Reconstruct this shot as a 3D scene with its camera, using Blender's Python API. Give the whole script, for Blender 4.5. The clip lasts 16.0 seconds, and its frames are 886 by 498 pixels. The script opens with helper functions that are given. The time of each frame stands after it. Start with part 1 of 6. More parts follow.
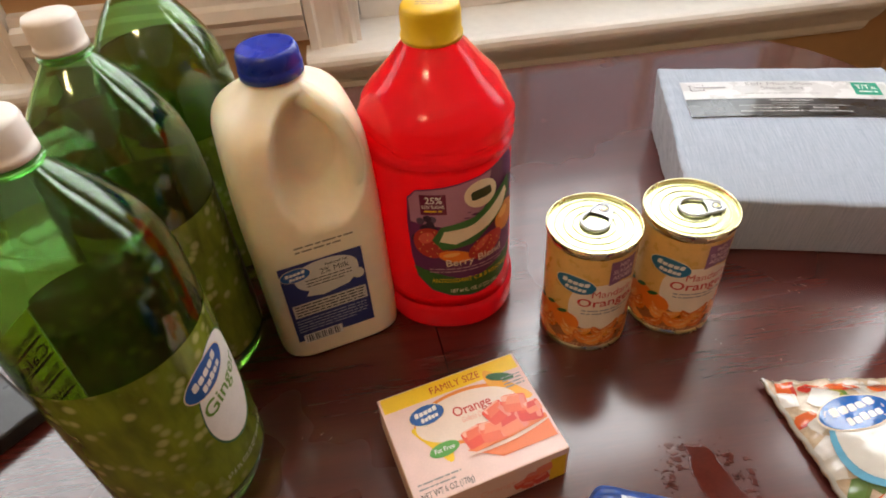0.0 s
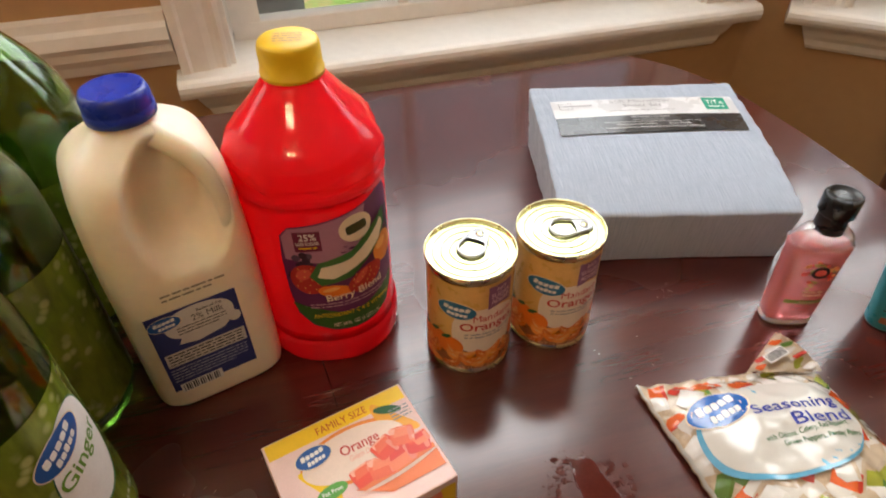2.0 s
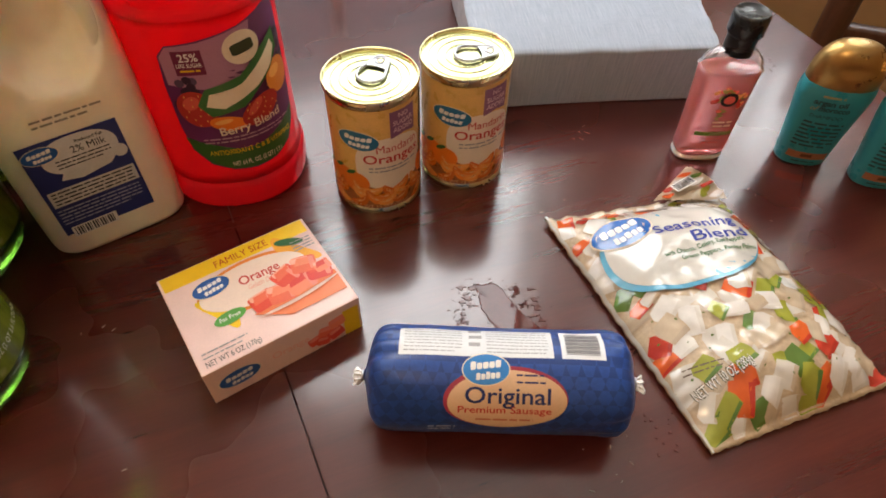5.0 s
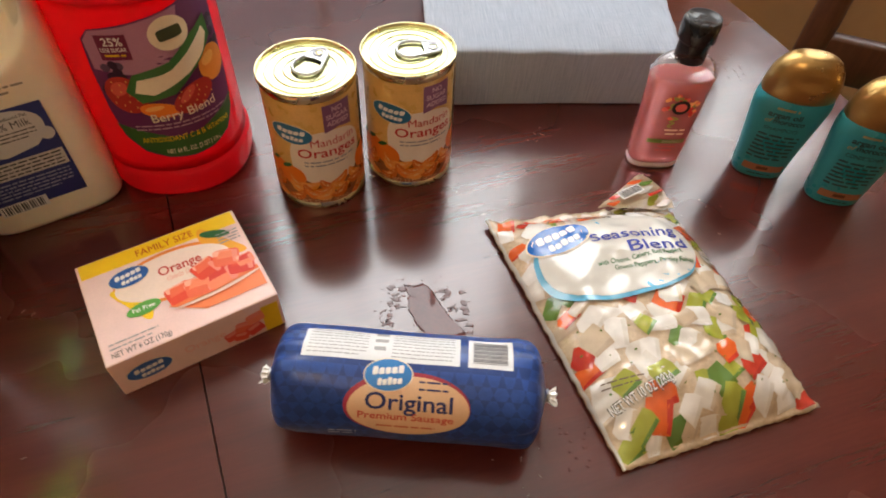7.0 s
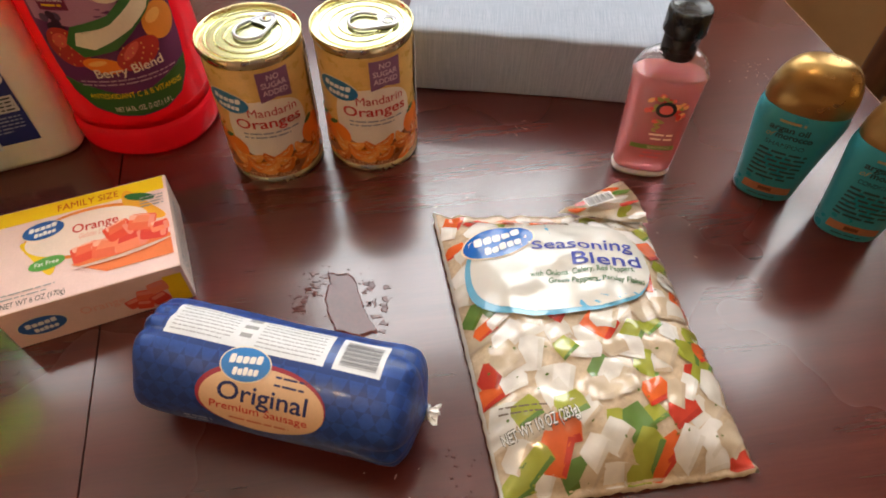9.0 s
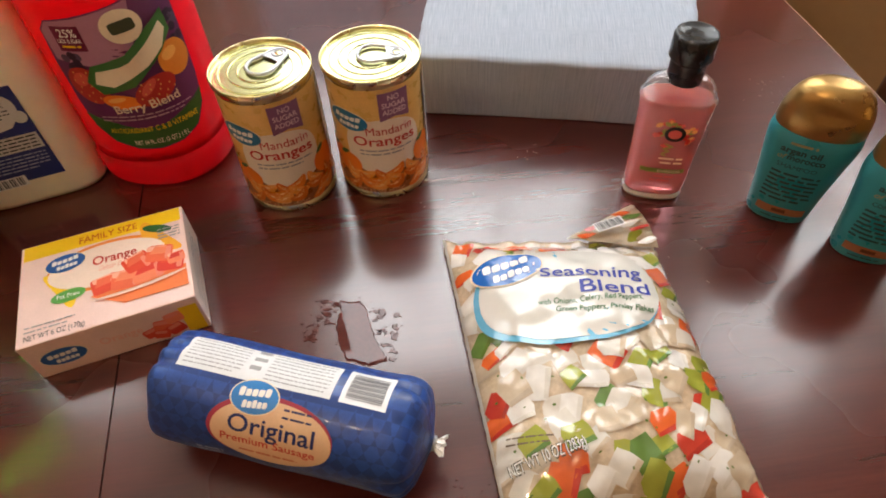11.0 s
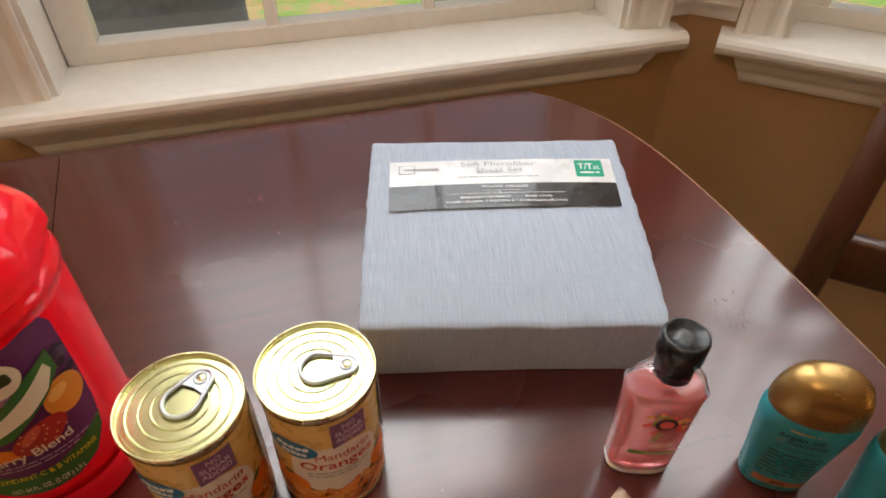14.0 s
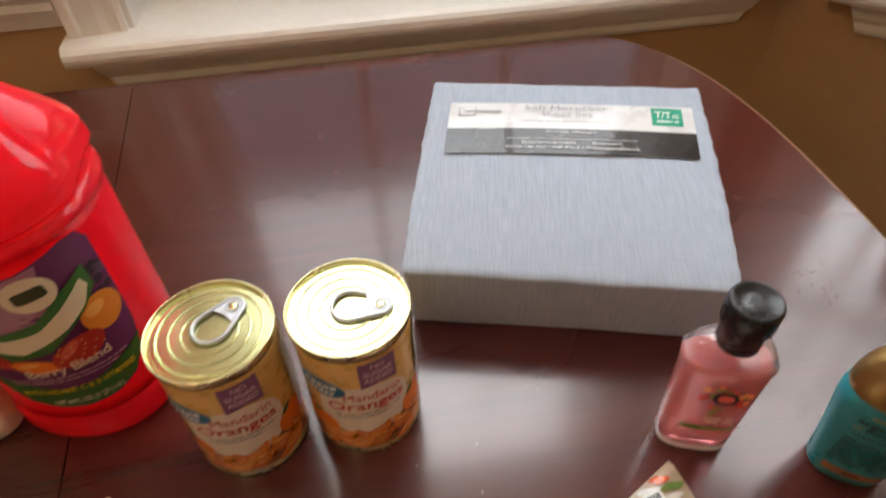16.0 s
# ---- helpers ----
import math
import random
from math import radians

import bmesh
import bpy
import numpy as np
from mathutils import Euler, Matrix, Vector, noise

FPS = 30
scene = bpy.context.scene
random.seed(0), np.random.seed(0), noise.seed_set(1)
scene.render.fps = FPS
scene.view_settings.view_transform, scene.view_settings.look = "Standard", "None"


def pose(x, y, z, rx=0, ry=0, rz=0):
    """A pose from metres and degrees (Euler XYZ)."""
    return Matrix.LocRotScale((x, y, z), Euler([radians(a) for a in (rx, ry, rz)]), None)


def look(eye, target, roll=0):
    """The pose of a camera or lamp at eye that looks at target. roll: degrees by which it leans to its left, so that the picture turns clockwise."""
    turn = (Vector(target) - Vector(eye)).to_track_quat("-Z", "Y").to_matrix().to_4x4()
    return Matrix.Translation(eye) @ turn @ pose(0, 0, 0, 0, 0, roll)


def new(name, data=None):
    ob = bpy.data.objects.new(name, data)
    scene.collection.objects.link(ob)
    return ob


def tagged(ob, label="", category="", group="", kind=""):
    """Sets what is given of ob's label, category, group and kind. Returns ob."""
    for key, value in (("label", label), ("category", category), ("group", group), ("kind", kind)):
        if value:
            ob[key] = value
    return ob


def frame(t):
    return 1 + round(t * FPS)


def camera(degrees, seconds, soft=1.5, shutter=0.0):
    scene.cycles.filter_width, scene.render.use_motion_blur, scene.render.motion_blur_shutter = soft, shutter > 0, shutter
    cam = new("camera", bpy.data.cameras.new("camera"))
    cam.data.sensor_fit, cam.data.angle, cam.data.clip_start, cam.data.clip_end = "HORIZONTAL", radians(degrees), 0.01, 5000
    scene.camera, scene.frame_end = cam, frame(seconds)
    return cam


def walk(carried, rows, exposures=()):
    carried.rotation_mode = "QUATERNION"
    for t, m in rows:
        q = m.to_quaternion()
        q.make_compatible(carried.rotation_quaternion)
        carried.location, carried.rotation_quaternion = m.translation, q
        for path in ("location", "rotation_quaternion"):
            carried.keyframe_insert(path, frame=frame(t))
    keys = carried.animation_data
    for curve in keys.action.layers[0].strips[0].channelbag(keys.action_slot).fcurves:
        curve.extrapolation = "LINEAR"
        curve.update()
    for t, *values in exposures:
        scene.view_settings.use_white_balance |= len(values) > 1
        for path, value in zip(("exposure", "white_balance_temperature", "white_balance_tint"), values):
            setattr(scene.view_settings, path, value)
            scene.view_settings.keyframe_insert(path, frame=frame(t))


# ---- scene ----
EXPO = [(0.0, 0.79), (0.5, 0.81), (1.5, 0.80), (2.2, 0.76), (3.0, 0.57), (3.5, 0.68), (4.0, 0.85), (8.5, 0.86), (11.0, 0.88), (13.0, 0.84), (13.5, 0.73), (14.5, 0.60), (15.0, 0.51), (15.5, 0.58), (16.0, 0.64)]
cam = camera(70.4, 16.0, 1.8, 0.5)
PATH = [
    (0, (0.1128, 0.0896, 1.1935), (-0.0459, 1.5858, -0.1685), -4.5),
    (0.5, (0.1181, 0.0934, 1.1925), (0.0091, 1.5905, -0.1736), -3.1),
    (1, (0.1388, 0.0803, 1.1885), (0.0765, 1.5977, -0.1574), -1.2),
    (1.5, (0.1442, 0.0872, 1.1925), (0.2059, 1.6297, -0.1259), -0.5),
    (2, (0.1357, 0.1028, 1.2057), (0.2792, 1.6093, -0.1472), -0.5),
    (2.5, (0.1488, 0.0982, 1.1874), (0.3428, 1.5070, -0.2609), -1),
    (3, (0.1519, 0.0777, 1.1611), (0.4280, 1.4098, -0.3451), -1.9),
    (3.5, (0.1386, 0.0509, 1.1529), (0.5201, 1.3784, -0.3340), 1.8),
    (4, (0.1470, 0.0576, 1.1550), (0.4602, 1.3790, -0.3553), 2.4),
    (4.2, (0.1664, 0.0608, 1.1479), (0.4389, 1.3565, -0.3918), 2.9),
    (6.3, (0.1865, 0.0549, 1.1519), (0.4222, 1.3461, -0.3969), 0.8),
    (6.5, (0.1967, 0.0565, 1.1499), (0.4495, 1.3439, -0.3999), 2.3),
    (7, (0.2365, 0.0608, 1.1468), (0.4525, 1.3427, -0.4131), 3.2),
    (7.5, (0.2632, 0.0668, 1.1377), (0.3890, 1.3312, -0.4456), 3.2),
    (8, (0.3030, 0.0712, 1.1245), (0.3650, 1.3404, -0.4588), 3.2),
    (8.5, (0.3327, 0.0760, 1.1194), (0.3196, 1.3464, -0.4639), 2.3),
    (10.8, (0.3730, 0.0915, 1.1255), (0.2505, 1.3941, -0.4274), -3.1),
    (11, (0.3637, 0.0889, 1.1306), (0.2268, 1.3850, -0.4253), -3),
    (11.5, (0.3612, 0.1255, 1.1387), (0.3396, 1.4086, -0.4345), -0.8),
    (12, (0.3567, 0.1623, 1.1479), (0.3977, 1.4619, -0.4111), 0.4),
    (12.5, (0.3472, 0.1769, 1.1550), (0.4461, 1.5005, -0.3807), 2.2),
    (13, (0.3372, 0.2048, 1.1824), (0.4127, 1.6431, -0.2487), 0.3),
    (13.5, (0.3254, 0.2358, 1.1935), (0.4409, 1.7089, -0.1990), 0),
    (14, (0.3249, 0.2490, 1.1895), (0.4941, 1.7392, -0.1777), 1),
    (14.5, (0.3349, 0.2679, 1.1925), (0.4770, 1.7683, -0.1665), 2.6),
    (15, (0.3468, 0.2857, 1.1864), (0.4155, 1.8025, -0.1604), 1.5),
    (15.5, (0.3498, 0.2835, 1.1753), (0.3590, 1.7633, -0.2142), 0.9),
    (16, (0.3457, 0.2603, 1.1611), (0.2665, 1.6698, -0.2974), -2.1),
]
walk(cam, [(t, look(eye, target, roll)) for t, eye, target, roll in PATH], EXPO)

# world, sun and large lights
world = bpy.data.worlds.new("world")
scene.world = world
world.use_nodes = True
wn = world.node_tree.nodes
sky = wn.new("ShaderNodeTexSky")
sky.sky_type, sky.sun_disc = "NISHITA", False
sky.dust_density, sky.ozone_density = 7.0, 0.3
sky.sun_elevation, sky.sun_rotation = radians(48), radians(195)
hazy = wn.new("ShaderNodeHueSaturation")   # a pale, hazy sky
hazy.inputs["Saturation"].default_value = 0.3
world.node_tree.links.new(sky.outputs[0], hazy.inputs["Color"])
world.node_tree.links.new(hazy.outputs[0], wn["Background"].inputs[0])
wn["Background"].inputs[1].default_value = 0.15
TH = 11.0
ROOM = pose(0, 0, 0, 0, 0, TH)  # the room's and the table's own axes
sun = new("sun", bpy.data.lights.new("sun", "SUN"))
sun.data.energy, sun.data.angle, sun.data.color = 4.0, radians(12), (1, 0.96, 0.9)
sun.matrix_world = ROOM @ look((-1, -3, 4), (0, 0, 0))


def window_light(u, v, z, w, h, turn, power):
    d = bpy.data.lights.new("sky_light", "AREA")
    d.shape, d.size, d.size_y, d.energy, d.color = "RECTANGLE", w, h, power, (0.96, 0.97, 0.98)
    ob = new("sky_light", d)
    ob.matrix_world = ROOM @ pose(u, v, z, 0, 0, turn) @ pose(0, 0, 0, -87, 0, 0)
    return ob


# each window: the bright sky above, the dimmer garden below
for u, wide, k in ((0.51, 0.76, 1.0), (-0.85, 0.74, 0.66)):
    window_light(u, 1.115, 1.92, wide, 0.75, 0, 9.6 * k)
    window_light(u, 1.115, 1.335, wide, 0.41, 0, 2.5 * k)
window_light(1.346, 0.8765, 1.68, 0.33, 1.05, -41, 4.6)


# materials
def rgb(c):
    return (*c, 1)


def mat(name, color, rough=0.5, metal=0.0, var=0.12, scale=60.0, bump=0.0, bscale=400.0, trans=0.0, ior=1.45, coat=0.0, sss=0.0, rvar=0.08, stretch=(1, 1, 1), sscale=0.01):
    m = bpy.data.materials.new(name)
    m.use_nodes = True
    nt, L = m.node_tree, m.node_tree.links
    b = nt.nodes["Principled BSDF"]
    tc, mp = nt.nodes.new("ShaderNodeTexCoord"), nt.nodes.new("ShaderNodeMapping")
    mp.inputs["Scale"].default_value = stretch
    L.new(tc.outputs["Object"], mp.inputs[0])
    n1, n2 = nt.nodes.new("ShaderNodeTexNoise"), nt.nodes.new("ShaderNodeTexNoise")
    n1.inputs["Scale"].default_value, n2.inputs["Scale"].default_value = scale, scale * 7
    n1.inputs["Detail"].default_value = n2.inputs["Detail"].default_value = 5
    L.new(mp.outputs[0], n1.inputs["Vector"]), L.new(mp.outputs[0], n2.inputs["Vector"])
    av = nt.nodes.new("ShaderNodeMath")
    av.operation = "ADD"
    L.new(n1.outputs["Fac"], av.inputs[0]), L.new(n2.outputs["Fac"], av.inputs[1])
    ra = nt.nodes.new("ShaderNodeMapRange")
    ra.inputs[1].default_value, ra.inputs[2].default_value = 0.6, 1.4
    L.new(av.outputs[0], ra.inputs[0])
    mx = nt.nodes.new("ShaderNodeMix")
    mx.data_type = "RGBA"
    mx.inputs[6].default_value = rgb([max(0, c * (1 - var)) for c in color])
    mx.inputs[7].default_value = rgb([min(1, c * (1 + var)) for c in color])
    L.new(ra.outputs[0], mx.inputs[0])
    L.new(mx.outputs[2], b.inputs["Base Color"])
    rr = nt.nodes.new("ShaderNodeMapRange")
    rr.inputs[1].default_value, rr.inputs[2].default_value = 0.3, 0.7
    rr.inputs[3].default_value, rr.inputs[4].default_value = max(0.0, rough - rvar), min(1.0, rough + rvar)
    L.new(n1.outputs["Fac"], rr.inputs[0]), L.new(rr.outputs[0], b.inputs["Roughness"])
    b.inputs["Metallic"].default_value, b.inputs["IOR"].default_value = metal, ior
    b.inputs["Transmission Weight"].default_value, b.inputs["Coat Weight"].default_value = trans, coat
    b.inputs["Coat Roughness"].default_value = 0.04
    if sss:
        b.inputs["Subsurface Weight"].default_value, b.inputs["Subsurface Scale"].default_value = sss, sscale
        b.inputs["Subsurface Radius"].default_value = (1, 0.6, 0.4)
    if bump:
        bn, n3 = nt.nodes.new("ShaderNodeBump"), nt.nodes.new("ShaderNodeTexNoise")
        n3.inputs["Scale"].default_value, n3.inputs["Detail"].default_value = bscale, 4
        L.new(mp.outputs[0], n3.inputs["Vector"])
        bn.inputs["Strength"].default_value, bn.inputs["Distance"].default_value = bump, 0.001
        L.new(n3.outputs["Fac"], bn.inputs["Height"]), L.new(bn.outputs[0], b.inputs["Normal"])
    return m


def let_through(m, share, color=None):
    """Thin film: a share of the light passes through it, scattered."""
    nt, L = m.node_tree, m.node_tree.links
    b, out = nt.nodes["Principled BSDF"], nt.nodes["Material Output"]
    tr, mx = nt.nodes.new("ShaderNodeBsdfTranslucent"), nt.nodes.new("ShaderNodeMixShader")
    mx.inputs[0].default_value = share
    if color:
        tr.inputs["Color"].default_value = rgb(color)
    else:
        L.new(b.inputs["Base Color"].links[0].from_socket, tr.inputs["Color"])
    L.new(b.outputs[0], mx.inputs[1]), L.new(tr.outputs[0], mx.inputs[2]), L.new(mx.outputs[0], out.inputs["Surface"])
    return m


M = {}


def ink(name, color, rough=0.4):
    if name not in M:
        M[name] = mat("print_" + name, color, rough, var=0.06, scale=90, rvar=0.04)
    return M[name]


def gloss_ink(name, color, var=0.12):
    """Printed paper under a clear varnish."""
    if name not in M:
        M[name] = mat("varnished_" + name, color, 0.3, var=var, scale=120, coat=0.35, rvar=0.05)
    return M[name]


WHITE = ink("white", (0.82, 0.81, 0.78))
BLUE = ink("blue", (0.015, 0.10, 0.36))
NAVY = ink("navy", (0.015, 0.025, 0.12))
RED = ink("red", (0.55, 0.03, 0.02))
ORANGE = ink("orange", (0.80, 0.20, 0.015))
DEEP = ink("deep_orange", (0.50, 0.10, 0.01))
YELLOW = ink("yellow", (0.88, 0.58, 0.01))
GREEN = ink("green", (0.10, 0.30, 0.03))
DGREEN = ink("dark_green", (0.02, 0.12, 0.03))
PURPLE = ink("purple", (0.10, 0.02, 0.10))
BLACK = ink("black", (0.015, 0.015, 0.016))
GREY = ink("grey", (0.30, 0.30, 0.30))
CREAM = ink("cream", (0.80, 0.68, 0.50))
PINK = ink("pink", (0.80, 0.42, 0.32))
LIME = ink("lime", (0.35, 0.50, 0.04))
SKYBLUE = ink("sky_blue", (0.16, 0.45, 0.70))

wall_paint = mat("wall_paint", (0.47, 0.29, 0.14), 0.6, var=0.06, scale=6, bump=0.08, bscale=500)
trim_paint = mat("trim_paint", (0.84, 0.81, 0.76), 0.35, var=0.05, scale=9, bump=0.05, bscale=120)
ceil_paint = mat("ceiling_paint", (0.78, 0.76, 0.72), 0.8, var=0.03, scale=5)
floor_wood = mat("floor_wood", (0.42, 0.30, 0.18), 0.45, var=0.2, scale=6, stretch=(1, 10, 1))
chair_wood = mat("chair_wood", (0.09, 0.032, 0.016), 0.35, var=0.35, scale=25, stretch=(1, 1, 0.15), coat=0.3)


# meshes
def part(name, bm, material, parent, label="", smooth=True):
    me = bpy.data.meshes.new(name)
    bm.to_mesh(me)
    bm.free()
    me.materials.append(material)
    if smooth:
        me.polygons.foreach_set("use_smooth", [True] * len(me.polygons))
    ob = new(name, me)
    ob.parent = parent
    return tagged(ob, label)


def thing(name, m, label, category, group="", kind=""):
    ob = new(name)
    ob.empty_display_size = 0.02
    ob.matrix_world = m
    return tagged(ob, label, category, group, kind)


def solid(name, bm, material, label="", category="", kind="", m=None, smooth=False):
    ob = part(name, bm, material, None, "", smooth)
    ob.matrix_world = m if m else Matrix()
    return tagged(ob, label, category, "", kind)


def box(x0, y0, z0, x1, y1, z1, bev=0.0, seg=2, bm=None):
    bm2 = bmesh.new()
    bmesh.ops.create_cube(bm2, size=1)
    for v in bm2.verts:
        v.co = ((x0 + x1) / 2 + v.co.x * (x1 - x0), (y0 + y1) / 2 + v.co.y * (y1 - y0), (z0 + z1) / 2 + v.co.z * (z1 - z0))
    if bev:
        bmesh.ops.bevel(bm2, geom=bm2.edges[:], offset=bev, segments=seg, affect="EDGES", profile=0.5)
    if bm is None:
        return bm2
    tmp = bpy.data.meshes.new("tmp")
    bm2.to_mesh(tmp), bm2.free(), bm.from_mesh(tmp)
    bpy.data.meshes.remove(tmp)
    return bm


def loft(rings, cap=True):
    """A skin over rings of equally many points."""
    bm = bmesh.new()
    rows = [[bm.verts.new(p) for p in r] for r in rings]
    n = len(rows[0])
    for a, b in zip(rows, rows[1:]):
        for i in range(n):
            bm.faces.new((a[i], a[(i + 1) % n], b[(i + 1) % n], b[i]))
    if cap:
        bm.faces.new(rows[0][::-1]), bm.faces.new(rows[-1])
    return bm


def ring(z, rx, ry=None, n=48, e=2.0, cx=0.0, cy=0.0):
    ry = rx if ry is None else ry
    out = []
    for i in range(n):
        a = 2 * math.pi * i / n
        c, s = math.cos(a), math.sin(a)
        out.append((cx + rx * math.copysign(abs(c) ** (2 / e), c), cy + ry * math.copysign(abs(s) ** (2 / e), s), z))
    return out


def lathe(profile, n=48, cap=True):
    return loft([ring(z, r, n=n) for z, r in profile], cap)


def dense(profile, k=4):
    """Catmull-Rom through (z, r) pairs."""
    p = [profile[0]] + list(profile) + [profile[-1]]
    out = []
    for a, b, c, d in zip(p, p[1:], p[2:], p[3:]):
        for i in range(k):
            t = i / k
            out.append(tuple(0.5 * (2 * q + (r - o) * t + (2 * o - 5 * q + 4 * r - s) * t * t + (3 * q - o - 3 * r + s) * t ** 3) for o, q, r, s in zip(a, b, c, d)))
    return out + [tuple(profile[-1])]


def tube(points, r, n=10, cap=True, closed=False):
    pts = [Vector(p) for p in points]
    rings = []
    up = Vector((0.13, 0.21, 0.97)).normalized()
    for i, p in enumerate(pts):
        a, b = (pts[i - 1], pts[(i + 1) % len(pts)]) if closed else (pts[max(i - 1, 0)], pts[min(i + 1, len(pts) - 1)])
        d = (b - a).normalized()
        x = d.cross(up).normalized()
        y = x.cross(d)
        rr = r[i] if isinstance(r, (list, tuple)) else r
        rings.append([p + rr * (math.cos(2 * math.pi * k / n) * x + math.sin(2 * math.pi * k / n) * y) for k in range(n)])
    if closed:
        rings.append(rings[0])
    bm = loft(rings, cap and not closed)
    if closed:
        bmesh.ops.remove_doubles(bm, verts=bm.verts[:], dist=1e-6)
    bmesh.ops.recalc_face_normals(bm, faces=bm.faces[:])
    return bm


# printing on surfaces: wrap(x, y, h) gives the point h above the surface at x, y of the label
def fan(outline, wrap, h, rings=5):
    bm = bmesh.new()
    n = len(outline)
    cx, cy = sum(p[0] for p in outline) / n, sum(p[1] for p in outline) / n
    mid = bm.verts.new(wrap(cx, cy, h))
    last = None
    for k in range(1, rings + 1):
        f = k / rings
        row = [bm.verts.new(wrap(cx + (x - cx) * f, cy + (y - cy) * f, h)) for x, y in outline]
        for i in range(n):
            j = (i + 1) % n
            if last:
                bm.faces.new((last[i], row[i], row[j], last[j]))
            else:
                bm.faces.new((mid, row[i], row[j]))
        last = row
    return bm


def oval(cx, cy, rx, ry, n=40, turn=0, e=2.0):
    t = radians(turn)
    out = []
    for i in range(n):
        a = 2 * math.pi * i / n
        c, s = math.cos(a), math.sin(a)
        x, y = rx * math.copysign(abs(c) ** (2 / e), c), ry * math.copysign(abs(s) ** (2 / e), s)
        out.append((cx + x * math.cos(t) - y * math.sin(t), cy + x * math.sin(t) + y * math.cos(t)))
    return out


def dot_line(pts, k=6):
    """A closed outline with k points on each side."""
    out = []
    for a, b in zip(pts, pts[1:] + pts[:1]):
        out += [(a[0] + (b[0] - a[0]) * i / k, a[1] + (b[1] - a[1]) * i / k) for i in range(k)]
    return out


def rect(x0, y0, x1, y1, k=8):
    return dot_line([(x0, y0), (x1, y0), (x1, y1), (x0, y1)], k)


def blob(name, outline, material, parent, wrap, h, rings=5):
    return part(name, fan(outline, wrap, h, rings), material, parent)


def grid_patch(name, x0, y0, x1, y1, material, parent, wrap, h, nx=24, ny=16, label="", smooth=True):
    bm = bmesh.new()
    g = [[bm.verts.new(wrap(x0 + (x1 - x0) * i / nx, y0 + (y1 - y0) * j / ny, h)) for i in range(nx + 1)] for j in range(ny + 1)]
    for j in range(ny):
        for i in range(nx):
            bm.faces.new((g[j][i], g[j][i + 1], g[j + 1][i + 1], g[j + 1][i]))
    return part(name, bm, material, parent, label, smooth)


def writing(words, x0, y0, x1, height, material, parent, wrap, h, turn=0.0, shear=0.0, bold=0.012):
    """Letters from x0 to x1 on the baseline y0, with capitals of that height."""
    cu = bpy.data.curves.new("lettering", "FONT")
    cu.body, cu.size, cu.resolution_u, cu.shear, cu.offset = words, 1.0, 3, shear, (0.0 if "M" in words or "W" in words else bold)
    ob = new("tmp_letters", cu)
    me = bpy.data.meshes.new_from_object(ob)
    bpy.data.objects.remove(ob)
    bpy.data.curves.remove(cu)
    bm = bmesh.new()
    bm.from_mesh(me)
    for n, axis, lo, hi in ((max(1, int(height / 0.0022)), (0, 1, 0), -0.2, 0.72), (max(1, int((x1 - x0) / 0.005)), (1, 0, 0), 0.0, max(v.co.x for v in bm.verts))):
        for k in range(1, n):
            q = lo + (hi - lo) * k / n
            bmesh.ops.bisect_plane(bm, geom=bm.verts[:] + bm.edges[:] + bm.faces[:], plane_co=(axis[0] * q, axis[1] * q, 0), plane_no=axis)
    bm.to_mesh(me)
    bm.free()
    xs = [v.co.x for v in me.vertices]
    lo, wide = min(xs), max(max(xs) - min(xs), 1e-6)
    c, s = math.cos(radians(turn)), math.sin(radians(turn))
    for v in me.vertices:
        x, y = (v.co.x - lo) / wide * (x1 - x0), v.co.y / 0.70 * height
        v.co = wrap(x0 + x * c - y * s, y0 + x * s + y * c, h)
    me.name = "lettering"
    me.materials.append(material)
    ob = new("lettering", me)
    ob.parent = parent
    return ob


def bars(x0, y0, x1, rows, step, thick, material, parent, wrap, h, name="fine_print", seed=1):
    """Lines of print too small to read."""
    rnd = random.Random(seed)
    bm = bmesh.new()
    for k in range(rows):
        x, y = x0, y0 - k * step
        end = x1 - (rnd.random() * 0.25 * (x1 - x0) if k == rows - 1 else 0)
        while x < end - 1e-4:
            w = min((0.8 + rnd.random() * 2.2) * thick * 2.5, end - x)
            n = max(1, int(w / 0.004))
            for i in range(n):
                a, b = x + w * i / n, x + w * (i + 1) / n
                bm.faces.new([bm.verts.new(wrap(p, q, h)) for p, q in ((a, y), (b, y), (b, y + thick), (a, y + thick))])
            x += w + thick * 0.9
    return part(name, bm, material, parent)


def glyph_bars(x0, y0, x1, heights, tall, material, parent, wrap, h, lean=0.0, fill=0.56, name="white_bar"):
    """A row of plain rounded bars, one for each height, that stands for a mark."""
    pitch = (x1 - x0) / len(heights)
    for i, k in enumerate(heights):
        cx, hh = x0 + (i + 0.5) * pitch, tall * abs(k)
        low = y0 - (tall * 0.32 if k < 0 else 0.0)
        half = pitch * fill / 2
        blob(name, [(qx + (qy - y0) * lean, qy) for qx, qy in oval(cx, low + hh / 2, half, hh / 2, 20, 0, 4.0)], material, parent, wrap, h, 2)


